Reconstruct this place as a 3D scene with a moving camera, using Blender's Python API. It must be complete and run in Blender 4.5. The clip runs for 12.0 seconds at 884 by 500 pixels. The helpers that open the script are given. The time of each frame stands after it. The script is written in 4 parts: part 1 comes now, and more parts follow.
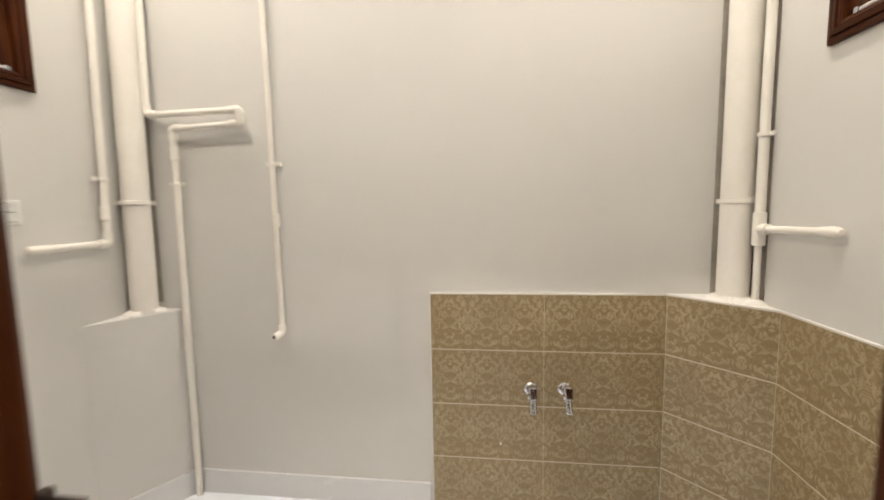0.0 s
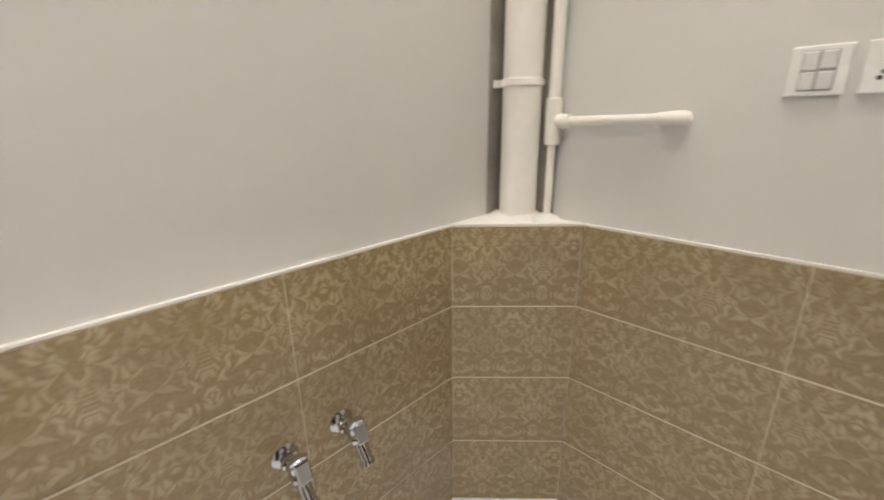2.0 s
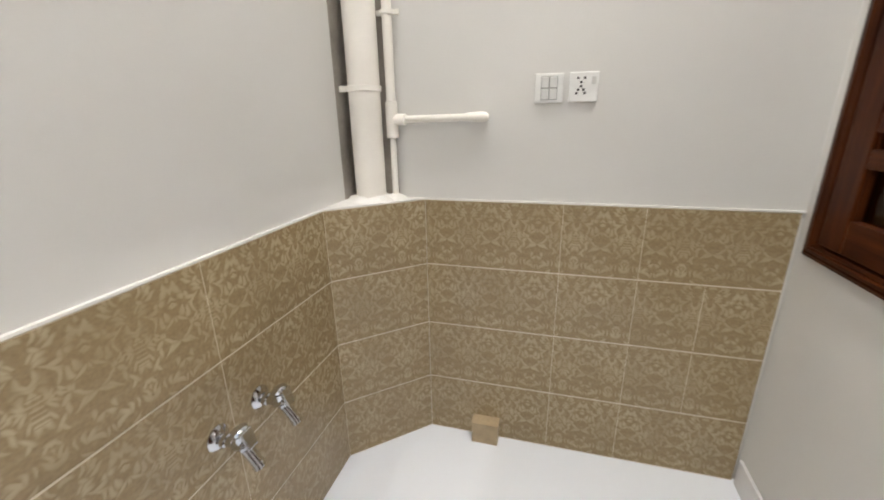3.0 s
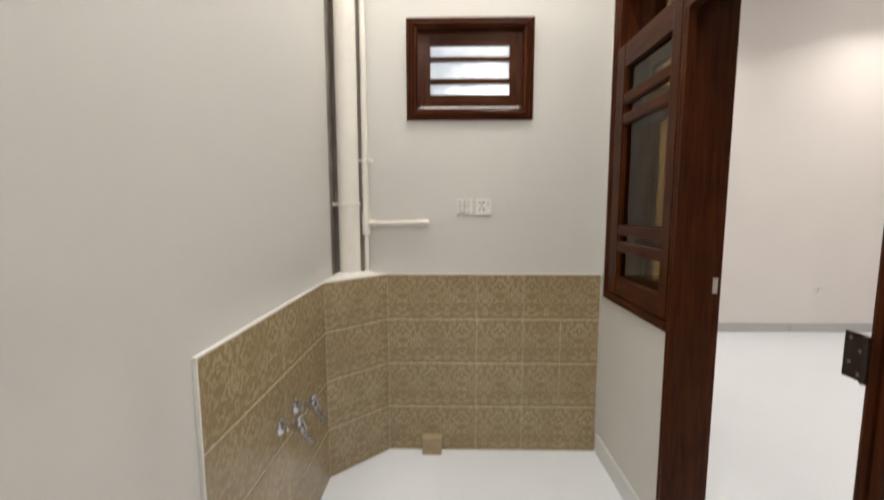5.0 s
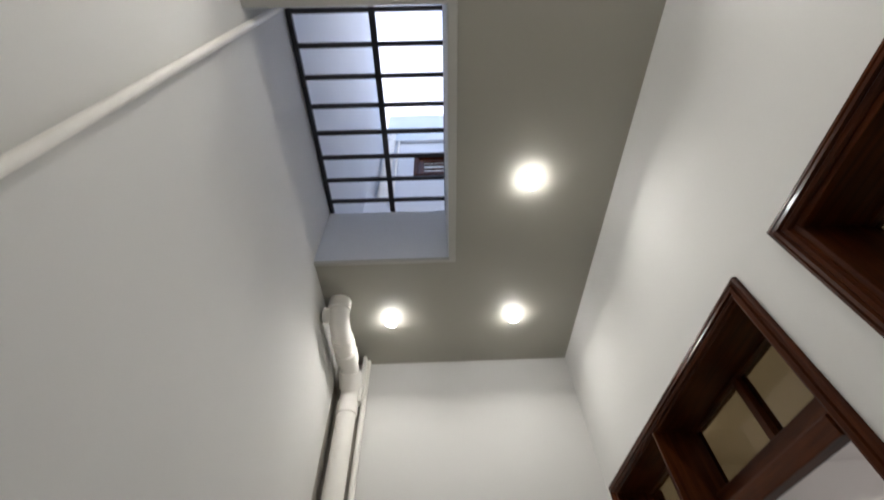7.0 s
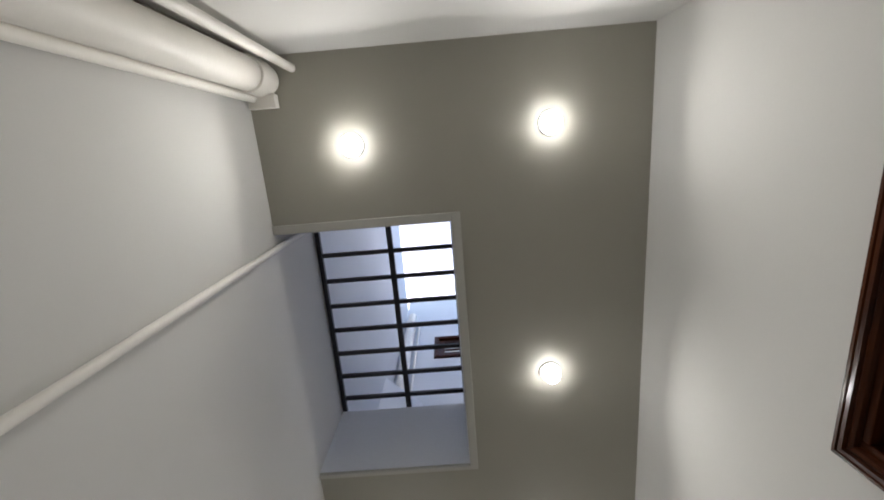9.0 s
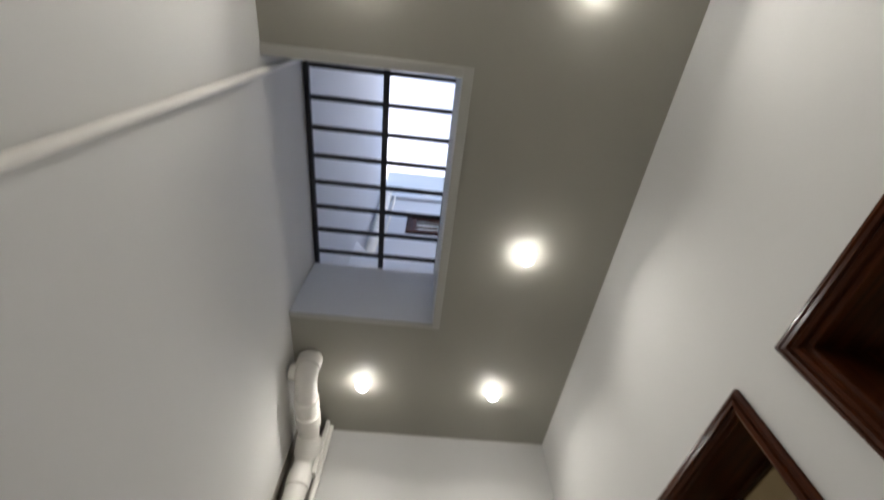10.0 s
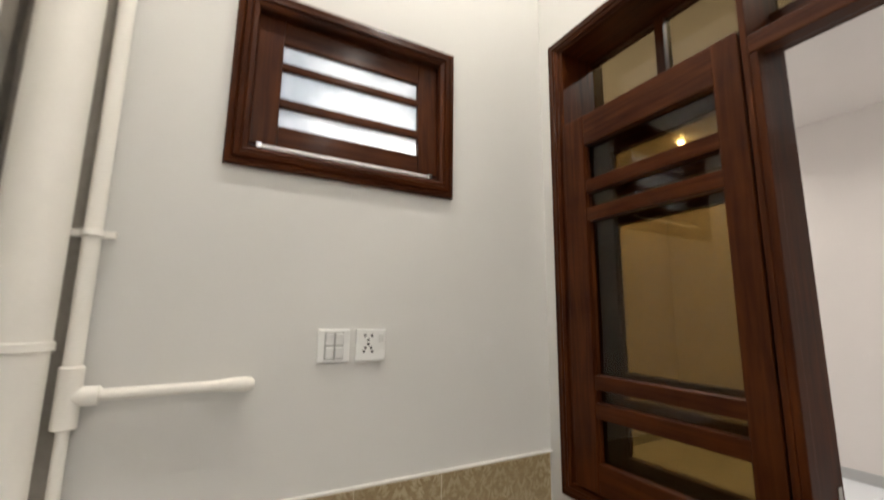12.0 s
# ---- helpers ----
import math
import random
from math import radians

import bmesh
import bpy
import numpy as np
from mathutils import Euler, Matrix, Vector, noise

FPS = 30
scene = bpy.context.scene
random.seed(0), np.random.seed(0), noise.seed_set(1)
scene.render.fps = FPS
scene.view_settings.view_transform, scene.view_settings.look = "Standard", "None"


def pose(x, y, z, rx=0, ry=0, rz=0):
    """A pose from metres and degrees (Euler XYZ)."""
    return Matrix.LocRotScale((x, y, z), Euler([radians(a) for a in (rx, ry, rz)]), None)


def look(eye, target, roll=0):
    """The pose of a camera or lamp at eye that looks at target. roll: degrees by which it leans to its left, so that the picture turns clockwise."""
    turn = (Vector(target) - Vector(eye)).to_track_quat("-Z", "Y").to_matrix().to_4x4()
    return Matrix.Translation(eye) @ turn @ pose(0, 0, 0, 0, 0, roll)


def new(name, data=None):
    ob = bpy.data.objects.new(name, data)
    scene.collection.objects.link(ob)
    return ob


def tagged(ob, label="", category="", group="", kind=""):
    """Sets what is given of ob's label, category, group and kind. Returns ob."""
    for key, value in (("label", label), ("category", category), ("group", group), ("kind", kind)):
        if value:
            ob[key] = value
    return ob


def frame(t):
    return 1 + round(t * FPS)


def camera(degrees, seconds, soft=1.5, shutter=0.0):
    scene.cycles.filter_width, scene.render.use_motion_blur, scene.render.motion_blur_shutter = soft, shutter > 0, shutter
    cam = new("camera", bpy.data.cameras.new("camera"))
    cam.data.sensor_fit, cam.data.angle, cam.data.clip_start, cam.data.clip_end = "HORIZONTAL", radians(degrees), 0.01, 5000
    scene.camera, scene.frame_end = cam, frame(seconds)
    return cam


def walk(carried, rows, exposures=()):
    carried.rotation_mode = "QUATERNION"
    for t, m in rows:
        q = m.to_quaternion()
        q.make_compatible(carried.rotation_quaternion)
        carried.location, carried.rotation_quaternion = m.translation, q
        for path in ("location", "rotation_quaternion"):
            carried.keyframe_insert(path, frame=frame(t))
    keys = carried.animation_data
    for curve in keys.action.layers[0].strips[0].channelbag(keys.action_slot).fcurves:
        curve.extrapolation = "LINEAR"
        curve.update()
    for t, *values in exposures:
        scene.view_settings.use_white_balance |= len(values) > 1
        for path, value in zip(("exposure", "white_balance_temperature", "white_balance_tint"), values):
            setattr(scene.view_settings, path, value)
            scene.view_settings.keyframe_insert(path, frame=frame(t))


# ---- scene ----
cam = camera(95.3, 12.0, soft=1.8, shutter=0.35)
PATH = [
    (0, (0.075, 0.264, 1.404), (-0.159, 2.240, 1.208), -1.0),
    (0.5, (0.04, 0.526, 1.425), (0.105, 2.503, 1.131), -1.3),
    (1, (0.032, 0.768, 1.378), (0.556, 2.656, 0.979), -1.3),
    (1.5, (0.069, 1.038, 1.328), (0.928, 2.759, 0.78), -1.2),
    (2, (-0.006, 1.255, 1.327), (1.345, 2.593, 0.709), -0.8),
    (2.5, (-0.106, 1.327, 1.328), (1.641, 2.078, 0.711), -0.9),
    (3, (-0.345, 1.288, 1.321), (1.482, 1.808, 0.697), -1.1),
    (3.2, (-0.445, 1.29, 1.328), (1.405, 1.747, 0.718), -1.0),
    (4.8, (-1.134, 1.389, 1.375), (0.829, 1.486, 1.008), -0.2),
    (5, (-1.138, 1.405, 1.403), (0.851, 1.444, 1.192), -0.1),
    (5.5, (-1.127, 1.438, 1.471), (0.848, 1.387, 1.785), -0.3),
    (6, (-1.129, 1.463, 1.546), (0.683, 1.384, 2.389), -0.9),
    (6.5, (-1.141, 1.428, 1.639), (0.399, 1.365, 2.914), -1.3),
    (7, (-1.167, 1.396, 1.709), (0.079, 1.367, 3.273), -2.8),
    (7.5, (-1.184, 1.361, 1.738), (-0.173, 1.364, 3.463), -5.9),
    (7.7, (-1.181, 1.348, 1.744), (-0.248, 1.354, 3.513), -7.6),
    (9.3, (-1.258, 1.342, 1.794), (-0.789, 1.386, 3.738), 2.9),
    (9.5, (-1.252, 1.364, 1.808), (-0.662, 1.373, 3.719), 1.3),
    (10, (-1.156, 1.418, 1.791), (-0.146, 1.319, 3.514), 0.6),
    (10.5, (-0.946, 1.453, 1.716), (0.46, 1.212, 3.117), 1.1),
    (11, (-0.594, 1.488, 1.66), (1.07, 1.051, 2.679), 1.1),
    (11.5, (-0.307, 1.53, 1.579), (1.465, 0.877, 2.236), 0.9),
    (12, (-0.05, 1.594, 1.49), (1.696, 0.672, 1.808), 0.7),
]
walk(cam, [(t, look(eye, target, roll)) for t, eye, target, roll in PATH],
     exposures=[(0, 3.64, 7080, 14), (0.5, 3.58, 6630, 14), (1.0, 3.44, 6730, 14), (2.0, 3.54, 6780, 14), (3.0, 3.74, 6330, 13), (5.0, 3.44, 6580, 12), (5.5, 3.06, 6630, 12), (6.0, 2.76, 6380, 12),
                (6.5, 2.52, 6230, 12), (7.5, 2.28, 6180, 12), (9.5, 1.98, 6230, 12), (10.5, 2.35, 6330, 12), (11.0, 2.58, 6330, 12), (11.5, 2.86, 6530, 12), (12, 3.36, 6630, 12)])

# ---- light ----
world = bpy.data.worlds.new("sky")
scene.world = world
world.use_nodes = True
wn = world.node_tree.nodes
sky = wn.new("ShaderNodeTexSky")
sky.sky_type = 'NISHITA'
sky.sun_disc = False
sky.dust_density, sky.air_density = 4.0, 1.2
sky.sun_elevation, sky.sun_rotation = radians(48), radians(40)
world.node_tree.links.new(sky.outputs[0], wn["Background"].inputs[0])
wn["Background"].inputs[1].default_value = 0.12
sun = new("sun", bpy.data.lights.new("sun", 'SUN'))
sun.data.energy, sun.data.angle, sun.data.color = 0.7, radians(12), (1, 0.95, 0.88)
sun.matrix_world = look((0.5 * 20, 0.6 * 20, 0.87 * 20), (0, 0, 0))

LAMP_WATTS = 0.54
ROOM_WATTS = 1.30
WINDOW_WATTS = 0.017
LAMP_COLOUR = (0.985, 0.945, 0.85)


# ---- plan ----
E, W, N, S = 1.083, -1.615, 2.038, 0.560      # painted faces of the court's walls
C, SLAB, TOP = 3.34, 0.45, 7.3                # ceiling, slab thickness, top of the shaft
TILE_TOP = 1.031
S_IN = 0.350                                  # inner face of the south wall
RE, RW, RS, RC = 3.36, -2.60, -3.77, 3.554               # faces of the room behind the doors
HOLE = (-0.965, 0.185, 1.330)                 # opening in the ceiling: west, east, south


# ---- materials ----
def material(name, colour, rough=0.5, metal=0.0, spread=0.06, grain=(6.0, 90.0), bump=0.05, gloss_var=0.08, coat=0.0):
    m = bpy.data.materials.new(name)
    m.use_nodes = True
    t, l = m.node_tree.nodes, m.node_tree.links
    b = t["Principled BSDF"]
    co = t.new("ShaderNodeTexCoord")
    big = t.new("ShaderNodeTexNoise"); big.inputs["Scale"].default_value = grain[0]; big.inputs["Detail"].default_value = 5
    fine = t.new("ShaderNodeTexNoise"); fine.inputs["Scale"].default_value = grain[1]; fine.inputs["Detail"].default_value = 3
    for n in (big, fine):
        l.new(co.outputs["Object"], n.inputs["Vector"])
    mixn = t.new("ShaderNodeMath"); mixn.operation = 'MULTIPLY_ADD'
    l.new(fine.outputs[0], mixn.inputs[0]); mixn.inputs[1].default_value = 0.35; l.new(big.outputs[0], mixn.inputs[2])
    ramp = t.new("ShaderNodeValToRGB")
    ramp.color_ramp.elements[0].position, ramp.color_ramp.elements[1].position = 0.35, 0.95
    ramp.color_ramp.elements[0].color = (*[c * (1 - spread) for c in colour], 1)
    ramp.color_ramp.elements[1].color = (*[min(1, c * (1 + spread)) for c in colour], 1)
    l.new(mixn.outputs[0], ramp.inputs[0]); l.new(ramp.outputs[0], b.inputs["Base Color"])
    r = t.new("ShaderNodeMapRange")
    r.inputs["To Min"].default_value, r.inputs["To Max"].default_value = max(0.02, rough - gloss_var), min(1, rough + gloss_var)
    l.new(big.outputs[0], r.inputs["Value"]); l.new(r.outputs[0], b.inputs["Roughness"])
    b.inputs["Metallic"].default_value = metal
    b.inputs["Coat Weight"].default_value = coat
    b.inputs["Coat Roughness"].default_value = 0.15
    if bump:
        bp = t.new("ShaderNodeBump"); bp.inputs["Strength"].default_value = bump; bp.inputs["Distance"].default_value = 0.002
        l.new(fine.outputs[0], bp.inputs["Height"]); l.new(bp.outputs[0], b.inputs["Normal"])
    return m


def wood_material(name, dark, light, axis):
    m = bpy.data.materials.new(name)
    m.use_nodes = True
    t, l = m.node_tree.nodes, m.node_tree.links
    b = t["Principled BSDF"]
    co = t.new("ShaderNodeTexCoord")
    mp = t.new("ShaderNodeMapping")
    mp.inputs["Scale"].default_value = [4.0 if i == axis else 60.0 for i in range(3)]
    l.new(co.outputs["Object"], mp.inputs["Vector"])
    nz = t.new("ShaderNodeTexNoise"); nz.inputs["Scale"].default_value = 1.0; nz.inputs["Detail"].default_value = 6; nz.inputs["Distortion"].default_value = 0.6
    l.new(mp.outputs[0], nz.inputs["Vector"])
    wide = t.new("ShaderNodeTexNoise"); wide.inputs["Scale"].default_value = 7; wide.inputs["Detail"].default_value = 3
    l.new(co.outputs["Object"], wide.inputs["Vector"])
    add = t.new("ShaderNodeMath"); add.operation = 'MULTIPLY_ADD'
    l.new(wide.outputs[0], add.inputs[0]); add.inputs[1].default_value = 0.5; l.new(nz.outputs[0], add.inputs[2])
    ramp = t.new("ShaderNodeValToRGB")
    ramp.color_ramp.elements[0].position, ramp.color_ramp.elements[1].position = 0.5, 1.0
    ramp.color_ramp.elements[0].color, ramp.color_ramp.elements[1].color = (*dark, 1), (*light, 1)
    l.new(add.outputs[0], ramp.inputs[0]); l.new(ramp.outputs[0], b.inputs["Base Color"])
    b.inputs["Roughness"].default_value = 0.40
    b.inputs["Specular IOR Level"].default_value = 0.08
    b.inputs["Coat Weight"].default_value = 0.09
    b.inputs["Coat Roughness"].default_value = 0.17
    bp = t.new("ShaderNodeBump"); bp.inputs["Strength"].default_value = 0.12; bp.inputs["Distance"].default_value = 0.001
    l.new(nz.outputs[0], bp.inputs["Height"]); l.new(bp.outputs[0], b.inputs["Normal"])
    return m


def tile_material(name, ground, leaf):
    """Glazed tile: brown ground, paler curled leaves, a few ribbed motifs."""
    m = bpy.data.materials.new(name)
    m.use_nodes = True
    t, l = m.node_tree.nodes, m.node_tree.links
    b = t["Principled BSDF"]
    co = t.new("ShaderNodeTexCoord")
    info = t.new("ShaderNodeObjectInfo")
    off = t.new("ShaderNodeVectorMath"); off.operation = 'MULTIPLY_ADD'
    l.new(info.outputs["Random"], off.inputs[0]); off.inputs[1].default_value = (7.0, 5.0, 3.0); l.new(co.outputs["Object"], off.inputs[2])
    # the print is mirrored about upright lines, as damask is
    sep = t.new("ShaderNodeSeparateXYZ"); l.new(co.outputs["Object"], sep.inputs[0])
    fold = t.new("ShaderNodeMath"); fold.operation = 'PINGPONG'; fold.inputs[1].default_value = 0.0835
    l.new(sep.outputs["X"], fold.inputs[0])
    flat = t.new("ShaderNodeCombineXYZ"); l.new(fold.outputs[0], flat.inputs["X"]); l.new(sep.outputs["Z"], flat.inputs["Y"])
    warp = t.new("ShaderNodeTexNoise"); warp.inputs["Scale"].default_value = 19; warp.inputs["Detail"].default_value = 1
    l.new(flat.outputs[0], warp.inputs["Vector"])
    wv = t.new("ShaderNodeVectorMath"); wv.operation = 'MULTIPLY_ADD'
    l.new(warp.outputs["Color"], wv.inputs[0]); wv.inputs[1].default_value = (0.052, 0.052, 0.0); l.new(flat.outputs[0], wv.inputs[2])
    masks = []
    for scale, turn, squeeze, edge in ((26.0, 0.65, 2.7, 0.43), (28.0, -0.85, 2.7, 0.43), (30.0, 1.35, 2.5, 0.41)):
        mp = t.new("ShaderNodeMapping"); mp.inputs["Rotation"].default_value = (0, 0, turn); mp.inputs["Location"].default_value = (turn * 3, 0.3, 0)
        sc = t.new("ShaderNodeVectorMath"); sc.operation = 'MULTIPLY'; sc.inputs[1].default_value = (1.0, squeeze, 1.0)
        l.new(wv.outputs[0], mp.inputs["Vector"]); l.new(mp.outputs[0], sc.inputs[0])
        vo = t.new("ShaderNodeTexVoronoi"); vo.voronoi_dimensions = '2D'; vo.inputs["Scale"].default_value = scale
        l.new(sc.outputs[0], vo.inputs["Vector"])
        dn = t.new("ShaderNodeMapRange"); dn.interpolation_type = 'SMOOTHSTEP'
        dn.inputs["From Min"].default_value, dn.inputs["From Max"].default_value = edge - 0.32, edge + 0.08
        dn.inputs["To Min"].default_value, dn.inputs["To Max"].default_value = 1, 0
        l.new(vo.outputs["Distance"], dn.inputs["Value"])
        pick = t.new("ShaderNodeSeparateColor"); l.new(vo.outputs["Color"], pick.inputs[0])
        some = t.new("ShaderNodeMath"); some.operation = 'GREATER_THAN'; some.inputs[1].default_value = 0.64; l.new(pick.outputs[0], some.inputs[0])
        keep = t.new("ShaderNodeMath"); keep.operation = 'MULTIPLY'; l.new(dn.outputs[0], keep.inputs[0]); l.new(some.outputs[0], keep.inputs[1])
        masks.append(keep)
    m1 = t.new("ShaderNodeMath"); m1.operation = 'MAXIMUM'
    l.new(masks[0].outputs[0], m1.inputs[0]); l.new(masks[1].outputs[0], m1.inputs[1])
    mx = t.new("ShaderNodeMath"); mx.operation = 'MAXIMUM'
    l.new(m1.outputs[0], mx.inputs[0]); l.new(masks[2].outputs[0], mx.inputs[1])
    near_u = t.new("ShaderNodeMath"); near_u.operation = 'GREATER_THAN'; near_u.inputs[1].default_value = 0.0725
    l.new(fold.outputs[0], near_u.inputs[0])
    av = t.new("ShaderNodeMath"); av.operation = 'ABSOLUTE'; l.new(sep.outputs["Z"], av.inputs[0])
    near_v = t.new("ShaderNodeMath"); near_v.operation = 'LESS_THAN'; near_v.inputs[1].default_value = 0.026; l.new(av.outputs[0], near_v.inputs[0])
    here = t.new("ShaderNodeMath"); here.operation = 'MULTIPLY'; l.new(near_u.outputs[0], here.inputs[0]); l.new(near_v.outputs[0], here.inputs[1])
    ribs = t.new("ShaderNodeMath"); ribs.operation = 'PINGPONG'; ribs.inputs[1].default_value = 0.0045; l.new(sep.outputs["Z"], ribs.inputs[0])
    rib = t.new("ShaderNodeMath"); rib.operation = 'GREATER_THAN'; rib.inputs[1].default_value = 0.0027; l.new(ribs.outputs[0], rib.inputs[0])
    both = t.new("ShaderNodeMix"); both.data_type = 'FLOAT'
    half = t.new("ShaderNodeMath"); half.operation = 'MULTIPLY'; half.inputs[1].default_value = 0.55; l.new(here.outputs[0], half.inputs[0])
    l.new(half.outputs[0], both.inputs[0]); l.new(mx.outputs[0], both.inputs[2]); l.new(rib.outputs[0], both.inputs[3])
    mx = both
    cloud = t.new("ShaderNodeTexNoise"); cloud.inputs["Scale"].default_value = 9; cloud.inputs["Detail"].default_value = 5
    l.new(off.outputs[0], cloud.inputs["Vector"])
    cr = t.new("ShaderNodeMapRange"); cr.inputs["From Min"].default_value, cr.inputs["From Max"].default_value = 0.3, 0.65
    cr.inputs["To Min"].default_value = 0.3
    mott = t.new("ShaderNodeTexNoise"); mott.inputs["Scale"].default_value = 48; mott.inputs["Detail"].default_value = 2
    l.new(flat.outputs[0], mott.inputs["Vector"])
    mr = t.new("ShaderNodeMapRange"); mr.inputs["From Min"].default_value, mr.inputs["From Max"].default_value = 0.46, 0.68
    mr.inputs["To Max"].default_value = 0.26
    l.new(mott.outputs[0], mr.inputs["Value"])
    lift = t.new("ShaderNodeMath"); lift.operation = 'MAXIMUM'; l.new(mx.outputs[0], lift.inputs[0]); l.new(mr.outputs[0], lift.inputs[1])
    mx = lift
    l.new(cloud.outputs[0], cr.inputs["Value"])
    fac = t.new("ShaderNodeMath"); fac.operation = 'MULTIPLY'
    l.new(mx.outputs[0], fac.inputs[0]); l.new(cr.outputs[0], fac.inputs[1])
    mix = t.new("ShaderNodeMix"); mix.data_type = 'RGBA'
    l.new(fac.outputs[0], mix.inputs[0])
    tone = t.new("ShaderNodeMix"); tone.data_type = 'RGBA'
    fine = t.new("ShaderNodeTexNoise"); fine.inputs["Scale"].default_value = 130; fine.inputs["Detail"].default_value = 3
    l.new(off.outputs[0], fine.inputs["Vector"]); l.new(fine.outputs[0], tone.inputs[0])
    tone.inputs[6].default_value = (*[c * 0.7 for c in ground], 1); tone.inputs[7].default_value = (*[c * 1.25 for c in ground], 1)
    l.new(tone.outputs[2], mix.inputs[6]); mix.inputs[7].default_value = (*leaf, 1)
    l.new(mix.outputs[2], b.inputs["Base Color"])
    b.inputs["Roughness"].default_value = 0.24
    bp = t.new("ShaderNodeBump"); bp.inputs["Strength"].default_value = 0.15; bp.inputs["Distance"].default_value = 0.001
    l.new(fac.outputs[0], bp.inputs["Height"]); l.new(bp.outputs[0], b.inputs["Normal"])
    return m


def glass_material(name, colour):
    """Tinted sheet glass: clear tint with a Fresnel gloss."""
    m = bpy.data.materials.new(name)
    m.use_nodes = True
    t, l = m.node_tree.nodes, m.node_tree.links
    tr = t.new("ShaderNodeBsdfTransparent"); tr.inputs["Color"].default_value = (*colour, 1)
    gl = t.new("ShaderNodeBsdfGlossy"); gl.inputs["Roughness"].default_value = 0.015
    lw = t.new("ShaderNodeLayerWeight"); lw.inputs["Blend"].default_value = 0.5
    pw = t.new("ShaderNodeMath"); pw.operation = 'POWER'; pw.inputs[1].default_value = 5.0; l.new(lw.outputs["Facing"], pw.inputs[0])
    fr = t.new("ShaderNodeMath"); fr.operation = 'MULTIPLY_ADD'; fr.inputs[1].default_value = 0.75; fr.inputs[2].default_value = 0.035; l.new(pw.outputs[0], fr.inputs[0])
    mx = t.new("ShaderNodeMixShader")
    l.new(fr.outputs[0], mx.inputs[0]); l.new(tr.outputs[0], mx.inputs[1]); l.new(gl.outputs[0], mx.inputs[2])
    l.new(mx.outputs[0], t["Material Output"].inputs[0])
    return m


def frosted_material(name):
    """Milky pane that lets daylight through, scattered."""
    m = bpy.data.materials.new(name)
    m.use_nodes = True
    t, l = m.node_tree.nodes, m.node_tree.links
    out = t["Material Output"]
    tr = t.new("ShaderNodeBsdfTranslucent"); co = t.new("ShaderNodeTexCoord")
    nz = t.new("ShaderNodeTexNoise"); nz.inputs["Scale"].default_value = 5; nz.inputs["Detail"].default_value = 3
    l.new(co.outputs["Object"], nz.inputs["Vector"])
    cr = t.new("ShaderNodeValToRGB")
    cr.color_ramp.elements[0].position, cr.color_ramp.elements[1].position = 0.35, 0.65
    cr.color_ramp.elements[0].color, cr.color_ramp.elements[1].color = (0.40, 0.43, 0.45, 1), (0.66, 0.68, 0.69, 1)
    l.new(nz.outputs[0], cr.inputs[0]); l.new(cr.outputs[0], tr.inputs["Color"])
    gl = t.new("ShaderNodeBsdfGlossy"); gl.inputs["Roughness"].default_value = 0.25
    mx = t.new("ShaderNodeMixShader"); mx.inputs[0].default_value = 0.06
    l.new(tr.outputs[0], mx.inputs[1]); l.new(gl.outputs[0], mx.inputs[2]); l.new(mx.outputs[0], out.inputs[0])
    return m


def glow_material(name, colour, strength):
    m = bpy.data.materials.new(name)
    m.use_nodes = True
    b = m.node_tree.nodes["Principled BSDF"]
    b.inputs["Emission Color"].default_value = (*colour, 1)
    b.inputs["Emission Strength"].default_value = strength
    return m


PAINT = material("wall_paint", (0.66, 0.65, 0.625), 0.78, spread=0.025, grain=(1.7, 160), bump=0.08)
# the wall paint, darkened for the shade above the downlights
PAINT_SHADED = material("shaded_wall_paint", (0.375, 0.36, 0.305), 0.6, spread=0.03, grain=(1.5, 150), bump=0.06)
PAINT_ROOM = material("room_paint", (0.82, 0.775, 0.75), 0.55, spread=0.02, grain=(1.5, 150), bump=0.05)
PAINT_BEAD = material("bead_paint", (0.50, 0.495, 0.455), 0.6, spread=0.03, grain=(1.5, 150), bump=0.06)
RENDER = material("outdoor_paint", (0.68, 0.70, 0.735), 0.7, spread=0.06, grain=(1.3, 60), bump=0.12)
PLASTER = material("white_plaster", (0.80, 0.78, 0.74), 0.6, spread=0.05, grain=(14, 120), bump=0.25)
FLOOR = material("white_porcelain", (0.84, 0.875, 0.93), 0.16, spread=0.015, grain=(2, 40), bump=0.0, gloss_var=0.04)
SKIRT = material("skirting_porcelain", (0.72, 0.72, 0.72), 0.25, spread=0.02, bump=0.0)
SKIRT_ROOM = material("grey_skirting", (0.50, 0.50, 0.50), 0.3, spread=0.03, bump=0.0)
PVC = material("painted_plastic_pipe", (0.84, 0.81, 0.75), 0.58, spread=0.04, grain=(9, 120), bump=0.05)
WHITE = material("white_plastic", (0.82, 0.82, 0.80), 0.28, spread=0.01, bump=0.0)
GREY = material("pale_grey_plastic", (0.64, 0.64, 0.62), 0.35, spread=0.02, bump=0.0)
SLOT = material("dark_grey_plastic", (0.42, 0.42, 0.40), 0.4, spread=0.05, bump=0.0)
BLACK = material("black_slot", (0.02, 0.02, 0.02), 0.5, spread=0.1, bump=0.0)
CHROME = material("chrome", (0.62, 0.63, 0.65), 0.08, 1.0, spread=0.02, bump=0.0, gloss_var=0.04)
IRON = material("black_painted_iron", (0.018, 0.018, 0.022), 0.55, spread=0.25, grain=(20, 120), bump=0.15)
HINGE = material("dark_bronze_steel", (0.05, 0.035, 0.03), 0.4, 0.7, spread=0.2, bump=0.05)
